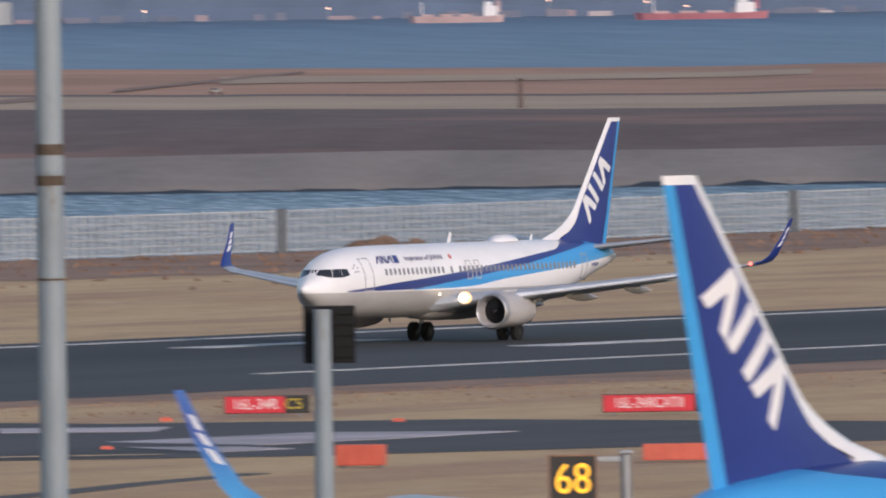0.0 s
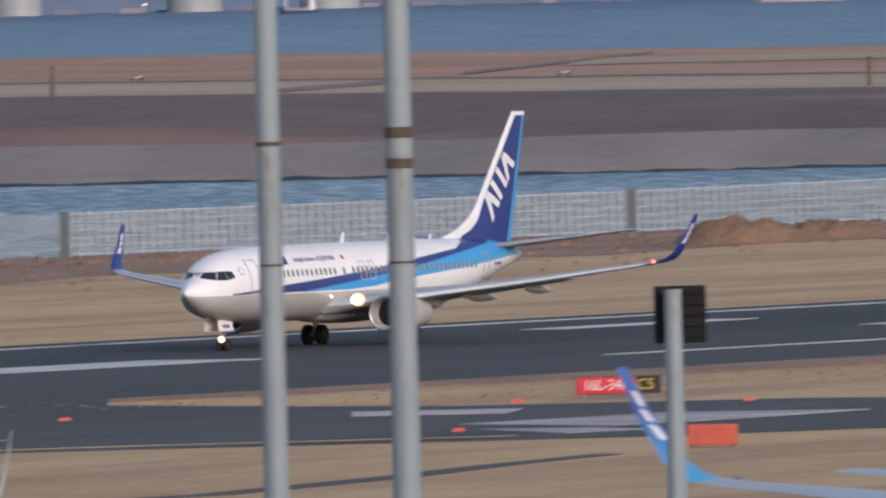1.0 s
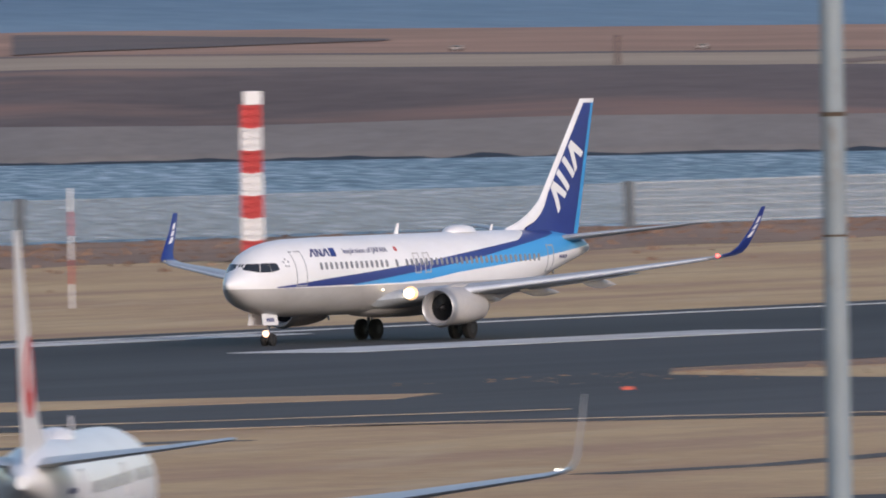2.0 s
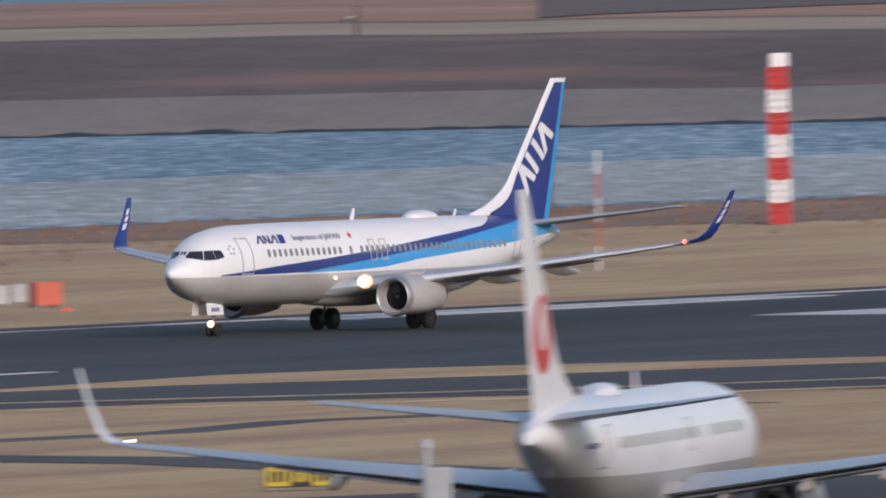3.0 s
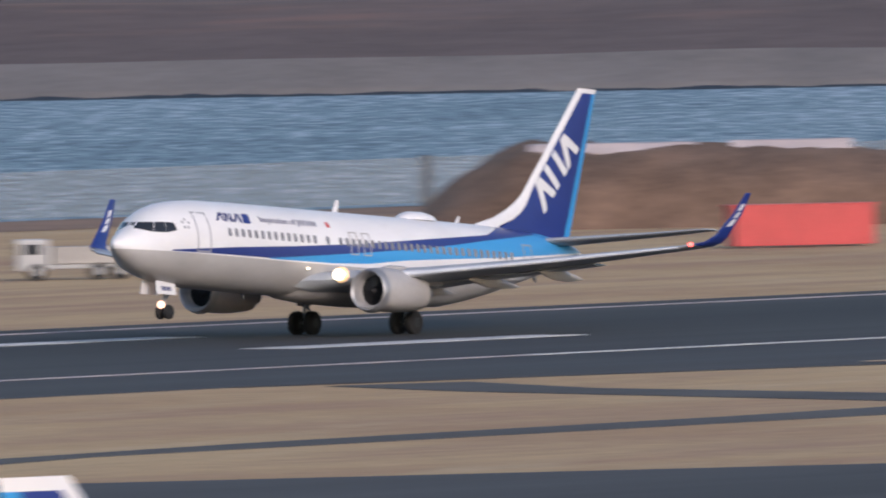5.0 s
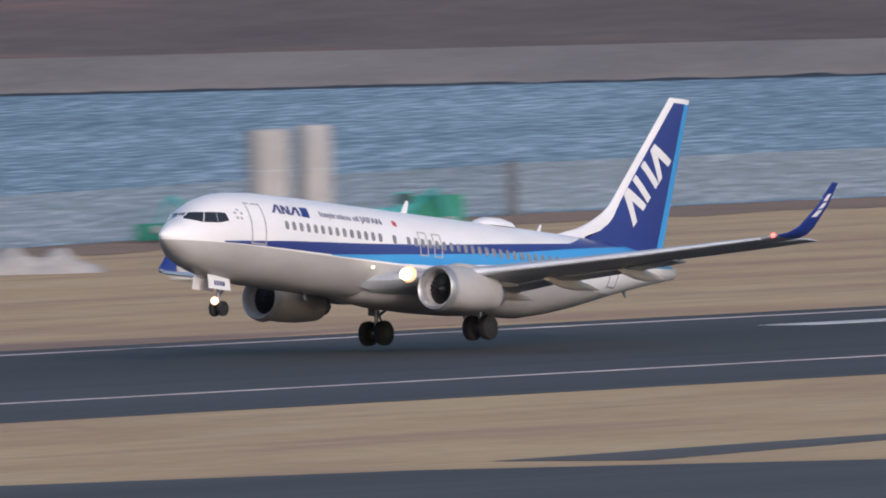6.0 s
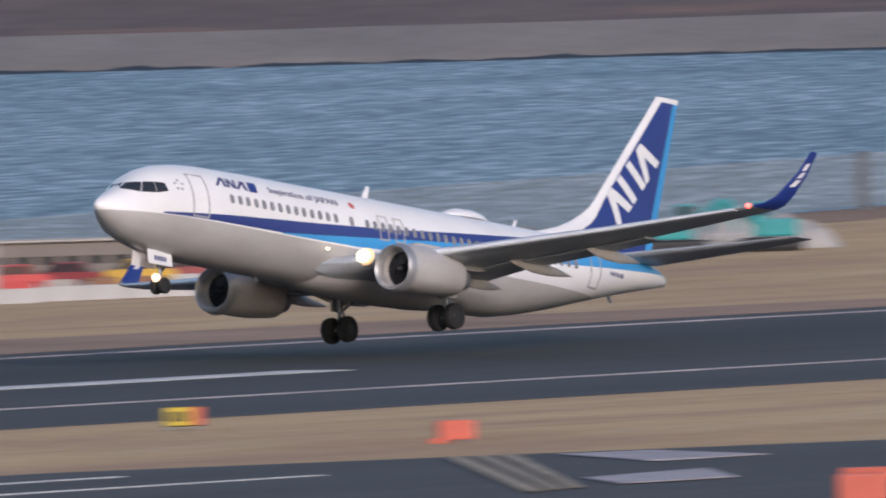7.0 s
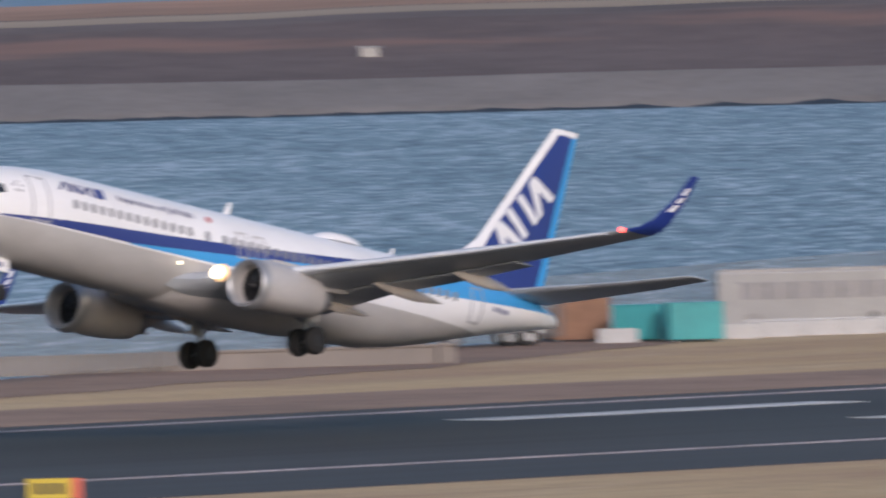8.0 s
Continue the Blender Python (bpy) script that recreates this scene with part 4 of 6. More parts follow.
wide_jet = parked("large white airliner with a deep blue fin, taxiing", aim(27.26, 700, 0, 39.05, -4.5, 12.42, 1.235), 1.235, 1.15, 1.25)
for ob in wide_jet.children:
    if ob.name.startswith("wing"):
        ob.matrix_basis = Matrix.Translation((0, 0, 0.06))
    elif ob.name.startswith("stabiliser"):
        ob.matrix_basis = Matrix.Translation((0, 0, -0.85)) @ Matrix.Diagonal((1, 0.86, 1, 1))
WIDE_START, WIDE_HEADING = wide_jet.matrix_world.translation.copy(), -4.5
parked("airliner with a deep blue fin parked on the apron", aim(35.53, 373, 0, 39.05, -12.0, 12.42), 1.0)
# ---- helpers for things on the field: local X to the right of the line of sight, Y away ----
def stand(az, dist, z=0.0, turn=0.0):
    p = dist * bearing(az)
    return pose(p.x, p.y, z, 0, 0, az - 90 + turn)


def clump_sheet(name, label, where, count, height, material, seed):
    """Dry tufts, each a few tapering blades, joined into one mesh."""
    rnd = random.Random(seed)
    verts, faces = [], []
    for _ in range(count):
        x, y, k = where(rnd)
        for _ in range(5):
            a, h = rnd.uniform(0, 6.28), height * k * rnd.uniform(0.5, 1.2)
            w = h * rnd.uniform(0.35, 0.8)
            ox, oy = rnd.uniform(-1, 1) * h, rnd.uniform(-1, 1) * h
            c, s = math.cos(a) * w, math.sin(a) * w
            i = len(verts)
            verts += [(x + ox - c, y + oy - s, 0.0), (x + ox + c, y + oy + s, 0.0), (x + ox + c * 0.6 + rnd.uniform(-0.2, 0.2), y + oy + s * 0.6, h * 0.7), (x + ox + rnd.uniform(-0.3, 0.3), y + oy, h), (x + ox - c * 0.6, y + oy - s * 0.6, h * 0.65)]
            faces.append((i, i + 1, i + 2, i + 3, i + 4))
    me = bpy.data.meshes.new(name)
    me.from_pydata(verts, [], faces)
    me.materials.append(material)
    return tagged(new(name, me), label, "dry scrub", "", "stuff")


SCRUB = worn("reddish_dry_scrub", (0.30, 0.185, 0.125), 1.0, 0, 0.05, 0.4)
TUFT = worn("dry_grass_tufts", (0.36, 0.235, 0.15), 1.0, 0, 0.08, 0.35)
strip = [24 + i * 0.1 for i in range(86)]
edge_in = lambda az: shore(az) - 118 + 40 * noise.noise((az * 2.1, 5, 5)) + 14 * noise.noise((az * 9.0, 1, 5)) + max(0, az - 31.5) * 75
ring_sheet("scrub_strip", [(edge_in, const(0.02)), (lambda az: shore(az) - 60, const(0.05)), (lambda az: shore(az) - 1.5, const(0.04))], strip, SCRUB, "reddish-brown dry scrub along the shore", "scrub strip")
strip2 = [32.6 + i * 0.1 for i in range(105)]
ring_sheet("scrub_strip", [(lambda az: shore(az) - 42 + 12 * noise.noise((az * 5.1, 5, 5)), const(0.02)), (lambda az: shore(az) - 1.5, const(0.04))], strip2, SCRUB, "brown bare earth along the shore", "scrub strip")


def shore_spot(rnd):
    az = rnd.uniform(25, 33)
    p = (shore(az) - abs(rnd.gauss(0, 60)) - 3) * bearing(az)
    return p.x, p.y, rnd.uniform(0.4, 1.3)


def sign_spot(rnd):
    u = rnd.random()
    return 1000 + 110 * u + rnd.gauss(0, 6), 577 - 26 * rnd.random() ** 2 - 8 * u, rnd.uniform(0.4, 1.2)


clump_sheet("shore_scrub", "brown dry scrub on the shore", shore_spot, 2600, 0.22, SCRUB, 3)
clump_sheet("field_tufts", "reddish dry grass tufts beside the taxiway", sign_spot, 700, 0.09, TUFT, 4)
flat("bare_strip", [(1012, 578.5), (1030, 572), (1100, 566), (1400, 566), (1400, 579.5), (1060, 579.5)], 0.025, SCRUB, "reddish dry verge beside the runway", "verge")

# worn pale markings on the taxiways
for k, (mt, pts) in enumerate(((PINKPAINT, [(962, 524), (980, 523), (981, 513), (968, 512), (955, 512.5)]), (PINKPAINT, [(951, 517), (952, 512), (947.4, 506.7), (941.4, 507.5)]), (PINKPAINT, [(990, 545), (992, 537), (983, 533), (981, 540)]),
                               (PINKPAINT, [(658.7, 526.5), (662, 525), (657, 516), (651, 516.3)]), (PINKPAINT, [(634.4, 506), (643, 507.6), (634.4, 499.6), (628.6, 499.9)]),
                               (YELLOWPAINT, [(655.5, 528.9), (656.3, 528.8), (622.5, 498.3), (621.3, 498.1)]), (YELLOWPAINT, [(656.8, 528.7), (657.4, 528.6), (623.8, 498.5), (623.0, 498.4)]), (YELLOWPAINT, [(657.9, 528.5), (658.6, 528.4), (625.2, 498.8), (624.3, 498.6)]))):
    flat("taxiway_marking", pts, 0.078 + 0.005 * k, mt, "weathered pale painted taxiway marking", "marking", depth=0.03)
bar(300, 640, 531, 0.5, PAINT, "taxiway_marking", "thin white taxiway edge line", 0.06)
bar(300, 640, 522, 0.4, PAINT, "taxiway_marking", "thin white taxiway edge line", 0.06)

line = [(866, 572.5), (875, 568), (882, 558), (889, 546), (899, 538.5), (915, 530), (926, 521), (936, 507)]
flat("taxiway_marking", line + [(x + 0.3, y + 0.4) for x, y in line[::-1]], 0.12, YELLOWPAINT, "thin pale edge line of a taxiway", "marking", depth=0.03)
line = [(878, 577), (890, 570), (899, 561), (909, 551), (922, 543), (940, 535)]
flat("taxiway_marking", line + [(x + 0.2, y + 0.28) for x, y in line[::-1]], 0.124, YELLOWPAINT, "thin faded taxiway line", "marking", depth=0.03)


# ---- shore fence ----
NETTING = Nodes("shore_netting")
tr = NETTING.node("ShaderNodeBsdfTransparent")
mx = NETTING.node("ShaderNodeMixShader")
mx.inputs[0].default_value = 0.20
NETTING.link(tr.outputs[0], mx.inputs[1])
NETTING.link(NETTING.b.outputs[0], mx.inputs[2])
NETTING.link(mx.outputs[0], NETTING.t.nodes["Material Output"].inputs[0])
NETTING = NETTING.finish((0.36, 0.37, 0.37), 0.8)
POSTS = [(25.7, 1975), (26.95, 1880), (28.16, 1792), (29.5, 1731), (30.94, 1686), (32.5, 1618), (34.5, 1535), (36.44, 1462), (37.9, 1358), (39.5, 1240), (41.16, 1125), (42.7, 1060)]


def fence_post_bm():
    bm = box((0.72, 0.5, 3.1), (0, 0, 1.55), 0.06)
    box((0.84, 0.6, 0.25), (0, 0, 3.2), 0.05, bm)
    box((0.95, 0.7, 0.35), (0, 0, 0.17), 0.05, bm)
    return bm


fence = thing("shore_fence", "tall pale netting fence between dark posts on the shore", "fence")
for az, dist in POSTS:
    ob = part("fence_post", fence_post_bm(), POST, fence, "dark grey fence post")
    ob.matrix_basis = stand(az, dist)
for i, ((a0, d0), (a1, d1)) in enumerate(zip(POSTS, POSTS[1:])):
    p, q = d0 * bearing(a0), d1 * bearing(a1)
    ln = (q - p).length
    mid = (p + q) / 2
    m = Matrix.Translation(mid) @ Matrix.Rotation(math.atan2(q.y - p.y, q.x - p.x), 4, "Z")
    part("net_panel", box((ln - 0.9, 0.03, 2.9), (0, 0, 1.75), 0, None, m), NETTING, fence, "thin grey netting")
    if i < 3:
        bm = bmesh.new()
        n = int(d0 * radians(a1 - a0) / 0.64)
        for k in range(n + 1):
            box((0.13, 0.06, 3.15 + 0.25 * noise.noise((k * 0.7, i, 3))), (-ln / 2 + k * ln / n, -0.15, 1.7), 0, bm, m)
        for k in range(6):
            box((ln, 0.06, 0.065), (0, -0.2, 0.3 + k * 0.57), 0, bm, m)
        part("lattice_panel", bm, NET, fence, "white lattice bars")


# ---- masts ----
def banded_mast(az, dist, height, r0, r1, bands, label, platform=False, core=True):
    root = thing("radio_mast", label, "mast", stand(az, dist))
    for i in range(bands):
        z0, z1 = height * i / bands, height * (i + 1) / bands
        ra, rb = r0 + (r1 - r0) * i / bands, r0 + (r1 - r0) * (i + 1) / bands
        bm = bmesh.new()
        for a in range(4):
            c, s = math.cos(radians(45 + 90 * a)), math.sin(radians(45 + 90 * a))
            c2, s2 = math.cos(radians(135 + 90 * a)), math.sin(radians(135 + 90 * a))
            rod((ra * c, ra * s, z0), (rb * c, rb * s, z1), 0.16 * ra, None, 8, bm)
            n = 3
            for k in range(n):
                t0, t1 = k / n, (k + 1) / n
                za, zb = z0 + (z1 - z0) * t0, z0 + (z1 - z0) * t1
                r = ra + (rb - ra) * t0
                rod((r * c, r * s, za), (r * c2, r * s2, zb), 0.11 * ra, None, 6, bm)
                rod((r * c2, r * s2, za), (r * c, r * s, zb), 0.11 * ra, None, 6, bm)
                rod((r * c, r * s, za), (r * c2, r * s2, za), 0.1 * ra, None, 6, bm)
        if core:
            rod((0, 0, z0), (0, 0, z1), ra * 0.62, rb * 0.62, 10, bm)
        part("mast_section", bm, RED if i % 2 == 0 else WHITE, root, "red lattice section" if i % 2 == 0 else "white lattice section")
    if not platform:
        part("top_box", box((r1 * 1.5, r1 * 1.5, 0.9), (0.15, 0, height + 0.45), 0.05), WHITE, root, "white equipment box")
    if platform:
        part("platform", box((2.0, 1.8, 0.14), (0, 0, height + 0.07), 0.03), WHITE, root)
        bm = bmesh.new()
        for x in (-1.0, -0.35, 0.35, 1.0):
            rod((x, -0.85, height + 0.1), (x, -0.85, height + 0.75), 0.05, None, 6, bm)
        for z in (0.4, 0.75):
            rod((-1.0, -0.85, height + z), (1.0, -0.85, height + z), 0.05, None, 6, bm)
        part("railing", bm, RED, root, "red platform rail")
        for x in (-0.95, 0.95):
            part("antenna", rod((x * 0.8, 0, height + 0.1), (x, 0, height + 1.9), 0.12, 0.08), RED, root)
    return root


banded_mast(30.39, 1585, 10.3, 0.85, 0.80, 7, "red and white banded radio mast by the water")
banded_mast(33.02, 1425, 5.8, 0.50, 0.42, 4, "short red and white mast with a platform", True, False)
tall = banded_mast(32.44, 1600, 24.5, 0.31, 0.28, 7, "tall red and white lattice mast with red boxes", False, False)
for z in (0.4, 4.7, 9.4, 14.0):
    part("side_box", box((1.15, 0.9, 1.25), (0.95, -0.2, z + 0.3), 0.05), RED, tall, "red equipment box")
    part("bracket", box((0.8, 0.3, 0.6), (0.3, -0.2, z + 0.3), 0.03), WHITE, tall)


def marker_pole(az, dist, h, r):
    root = thing("marker_pole", "thin red and white banded marker pole", "pole", stand(az, dist), "marker poles")
    for i in range(5):
        part("pole_section", rod((0, 0, h * i / 5), (0, 0, h * (i + 1) / 5), r, None, 10), RED if i % 2 else WHITE, root)
    return root


marker_pole(30.82, 1405, 7.0, 0.075)
marker_pole(32.69, 1560, 3.2, 0.13)
marker_pole(33.2, 1335, 4.0, 0.07)


TARP = worn("faded_pinkish_sheet", (0.55, 0.47, 0.46), 0.7, 0, 0.5, 0.25)

# ---- earth mound with pale sheeting ----
def mound():
    bm = bmesh.new()
    nx, ny = 72, 14
    grid = []
    for i in range(nx + 1):
        row = []
        for j in range(ny + 1):
            u, v = i / nx, j / ny
            x, y = -25 + 56 * u, -16 + 32 * v
            hx = min(1, max(0, (x + 24.5) / 9.5)) * (1 if x < 2 else max(0, 1 - (x - 2) / 27) ** 0.55)
            hy = max(0, 1 - abs(v * 2 - 1) ** 2.2)
            z = 4.75 * (hx * hx * (3 - 2 * hx) if x < 2 else hx) * hy ** 0.7
            z += (0.6 * noise.noise((x * 0.2, y * 0.2, 1)) + 0.38 * noise.noise((x * 0.6, y * 0.6, 4))) * min(1, z / 1.5)
            row.append(bm.verts.new((x, y, z - 0.05)))
        grid.append(row)
    for a, b in zip(grid, grid[1:]):
        for j in range(ny):
            bm.faces.new((a[j], b[j], b[j + 1], a[j + 1]))
    bmesh.ops.recalc_face_normals(bm, faces=bm.faces)
    ob = smooth(part("earth_mound", bm, MOUND, None), 60)
    ob.matrix_world = stand(33.66, 1446)
    return tagged(ob, "long brown earth mound grown with dry grass", "mound")


mound()
for x0, x1, zz, yy in ((-15, -5, 4.72, -2.4), (-3.0, 4.2, 4.75, -2.0)):
    rings = [[(x, yy - 1.6, zz - 0.35 + 0.12 * noise.noise((x, 0, 2))), (x, yy - 0.8, zz + 0.18 + 0.15 * noise.noise((x * 0.9, 3, 2))), (x, yy + 1.4, zz + 0.22), (x, yy + 1.4, zz - 0.6), (x, yy - 1.6, zz - 0.6)] for x in np.linspace(x0, x1, 14)]
    ob = part("tarpaulin", loft(rings), TARP, None)
    ob.matrix_world = stand(33.66, 1446)
    tagged(ob, "pale sheet laid along the top of the mound", "tarpaulin")
rings = [[(x, -11.2 + 0.4 * k, 2.0 + 0.5 * k - 0.25 * abs(x + 4) + 0.3 * noise.noise((x, k, 2))) for k in (0, 1, 2.5)] + [(x, -8.5, 1.2)] for x in np.linspace(-6.2, -3.4, 6)]
ob = part("tarpaulin", loft(rings), TARP, None)
ob.matrix_world = stand(33.66, 1446)
tagged(ob, "crumpled pale sheet on the side of the mound", "tarpaulin")


# ---- equipment huts, boxes, containers ----
def crate(name, az, dist, w, h, depth, material, label, category, turn=0.0, group=""):
    root = thing(name, label, category, stand(az, dist, 0, turn), group)
    body = part("body", box((w, depth, h - 0.12), (0, 0, h / 2 + 0.06), 0.04), material, root)
    part("lid", box((w * 1.03, depth * 1.03, 0.09), (0, 0, h + 0.03), 0.02), material, body)
    for x in (-w * 0.38, w * 0.38):
        part("skid", box((0.14, depth * 0.9, 0.12), (x, 0, 0.06), 0.01), STEEL, body)
    n = max(2, int(w / 0.45))
    bm = bmesh.new()
    for i in range(n):
        box((0.1, 0.05, h * 0.8), (-w / 2 + (i + 0.5) * w / n, -depth / 2 - 0.02, h / 2), 0.01, bm)
    part("ribs", bm, material, body)
    return root


crate("container", 33.62, 1352, 8.0, 2.35, 2.5, RED, "red steel shipping container on the grass", "container", 14)
crate("equipment_box", 32.13, 1316, 1.5, 1.3, 1.2, ORANGE, "red equipment box on the grass", "equipment box", 20)
crate("equipment_box", 32.24, 1323, 0.9, 1.05, 0.9, SITEWHITE, "white equipment box on the grass", "equipment box", 10)
crate("equipment_box", 32.19, 1330, 0.8, 1.0, 0.8, SITEWHITE, "white equipment box on the grass", "equipment box")
crate("equipment_box", 38.89, 1235, 1.6, 2.1, 1.5, SITEWHITE, "tall white equipment cabinet", "cabinet")
crate("skip", 40.48, 1143, 2.6, 1.8, 1.9, TEAL, "teal steel skip beside the shore", "skip", 8, "teal skips")
crate("skip", 40.61, 1146, 2.3, 1.7, 1.9, TEAL, "teal steel skip beside the shore", "skip", -5, "teal skips")
crate("crate", 40.75, 1150, 2.7, 2.0, 2.0, BROWN, "brown rusty steel crate", "crate", 6)
crate("crate", 40.85, 1154, 1.6, 1.5, 1.6, BROWN, "brown rusty steel crate", "crate", -8)


def checker_hut():
    root = thing("equipment_hut", "red and white checkered airfield equipment hut", "hut", stand(32.77, 1318))
    part("body", box((4.4, 2.4, 2.7), (0, 0, 1.35), 0.05), SITEWHITE, root)
    n, r = 7, 4
    for i in range(n):
        for j in range(r):
            if (i + j) % 2 == 0:
                part("checker", box((4.4 / n, 0.05, 2.7 / r), (-2.2 + (i + 0.5) * 4.4 / n, -1.22, (j + 0.5) * 2.7 / r), 0.01), RED, root, "red square")
    part("roof", box((4.6, 2.6, 0.12), (0, 0, 2.76), 0.03), WHITE, root)
    part("cabinet", box((1.7, 1.0, 1.7), (-2.4, -1.4, 0.85), 0.05), WHITE, root, "white cabinet")


checker_hut()


def barrel(az, dist, h=1.15, r=0.42):
    root = thing("marker_barrel", "red plastic marker barrel on dry grass", "barrel", stand(az, dist), "marker barrels")
    part("drum", rod((0, 0, 0.08), (0, 0, h), r, r * 0.86, 20), RED, root)
    part("base", rod((0, 0, 0), (0, 0, 0.1), r * 1.15, None, 20), RED, root)
    part("rim", rod((0, 0, h), (0, 0, h + 0.06), r * 0.9, r * 0.7, 20), RED, root)
    return root


for az, dist in ((32.91, 1258), (33.07, 1299), (32.66, 1300), (32.72, 1302), (32.80, 1303), (32.6, 1305), (32.86, 1300), (32.54, 1310), (32.48, 1306)):
    barrel(az, dist, 1.5 if az < 32.88 and az > 32.55 else 1.15)


def ground_light(az, dist, w=0.6, h=0.2):
    root = thing("ground_marker", "low red marker board on the grass", "marker", stand(az, dist), "ground markers")
    part("board", prism([(-w / 2, 0.0), (w / 2, 0.0), (w * 0.4, h), (-w * 0.4, h)], 0.25), ORANGE, root)
    part("foot", box((w * 1.1, 0.4, 0.05), (0, 0, 0.025), 0.01), ORANGE, root)


for az, dist in ((32.42, 1304), (32.08, 1301), (31.74, 1298), (32.7, 1296), (28.44, 1146), (27.89, 1135), (29.51, 1127), (28.58, 1080), (38.92, 866)):
    ground_light(az, dist)


# ---- vehicles and works along the shore ----
def truck(az, dist, ln, h, cab, load, label, turn=0.0):
    root = thing("truck", label, "truck", stand(az, dist, 0, turn))
    part("chassis", box((ln, 1.9, 0.25), (0, 0, 0.72), 0.03), STEEL, root)
    c = part("cab", box((ln * 0.26, 2.0, h - 0.5), (-ln * 0.37, 0, 0.5 + (h - 0.5) / 2), 0.12), cab, root)
    part("side_window", box((ln * 0.14, 0.04, h * 0.25), (-ln * 0.38, -1.0, h * 0.75), 0.02), GLASS, c)
    part("windscreen", box((0.04, 1.7, h * 0.28), (-ln * 0.5, 0, h * 0.75), 0.02), GLASS, c)
    b = part("load_bed", box((ln * 0.7, 2.1, h * 0.42), (ln * 0.13, 0, 0.85 + h * 0.21), 0.04), load, root)
    part("tailboard", box((0.08, 2.12, h * 0.45), (ln * 0.48, 0, 0.85 + h * 0.22), 0.02), cab, b)
    for x in (-ln * 0.34, ln * 0.18, ln * 0.36):
        for y in (-0.9, 0.9):
            w = part("wheel", rod((x, y - 0.15, 0.45), (x, y + 0.15, 0.45), 0.45, None, 20), RUBBER, root)
            part("rim", rod((x, y - 0.17, 0.45), (x, y + 0.17, 0.45), 0.22, None, 16), STEEL, w)
    return root


truck(35.33, 1290, 6.4, 2.2, SITEWHITE, CONCRETE, "white flatbed truck with a pale load", 4)
truck(37.03, 1262, 6.2, 2.1, SITEWHITE, SITEWHITE, "white truck parked by the shore works", -6)
truck(40.97, 1142, 5.2, 2.0, SITEWHITE, SITEWHITE, "white pickup truck parked by the shore", 10)
truck(36.72, 1275, 5.4, 1.9, RED, WHITE, "small truck with a red cab", 170)
truck(35.05, 1312, 5.0, 1.7, RED, CONCRETE, "small red truck by the shore", 3)


def excavator(az, dist, label, flip=1):
    root = thing("excavator", label, "excavator", stand(az, dist))
    for y in (-0.9, 0.9):
        part("track", box((3.3, 0.5, 0.7), (0, y, 0.35), 0.2), DARK, root)
    part("body", box((2.3, 2.0, 0.9), (0.2 * flip, 0, 1.2), 0.12), TEAL, root)
    c = part("cab", box((0.95, 0.9, 1.2), (-0.6 * flip, -0.5, 1.95), 0.08), TEAL, root)
    part("cab_window", box((0.7, 0.04, 0.6), (-0.6 * flip, -0.96, 2.15), 0.02), GLASS, c)
    part("boom", rod((-0.9 * flip, 0.3, 1.5), (-2.4 * flip, 0.3, 2.7), 0.2, 0.15), TEAL, root)
    part("arm", rod((-2.4 * flip, 0.3, 2.7), (-3.2 * flip, 0.3, 1.1), 0.14, 0.1), TEAL, root)
    part("bucket", box((0.6, 0.8, 0.5), (-3.1 * flip, 0.3, 0.8), 0.1), STEEL, root)


excavator(38.12, 1238, "teal excavator working by the stone heap")
excavator(38.35, 1236, "teal excavator working by the stone heap", -1)
excavator(37.15, 1392, "green and teal excavator beside the silos")
excavator(36.72, 1398, "green and teal excavator beside the silos", -1)
crate("equipment_box", 37.28, 1398, 2.6, 1.0, 2.0, GREEN, "green covered machine beside the silos", "machine")
crate("equipment_box", 36.62, 1400, 3.0, 2.2, 2.0, GREEN, "green covered machine beside the silos", "machine", 6)


def silo(az, dist, r, h):
    root = thing("silo", "tall pale cement silo on steel legs", "silo", stand(az, dist), "cement silos")
    s = smooth(part("shell", lathe([(0.9, 0.2), (1.5, r), (h - 0.15, r), (h, r * 0.9), (h + 0.02, 0.05)], 0, 0, 28), SILO, root))
    s.matrix_basis = Matrix.Rotation(radians(-90), 4, "Y")
    for a in range(4):
        x, y = r * 0.85 * math.cos(radians(45 + 90 * a)), r * 0.85 * math.sin(radians(45 + 90 * a))
        part("leg", box((0.14, 0.14, 1.7), (x, y, 0.85), 0.02), STEEL, root)
    for z in (2.4, 4.2):
        part("hoop", rod((0, 0, z), (0, 0, z + 0.1), r * 1.02, None, 28), GREYPAINT, root)
    part("ladder", box((0.35, 0.08, h - 1.6), (r * 0.5, -r * 0.9, h / 2 + 0.6), 0.01), STEEL, root)


silo(37.012, 1375, 1.28, 6.6)
silo(36.905, 1378, 1.05, 6.75)


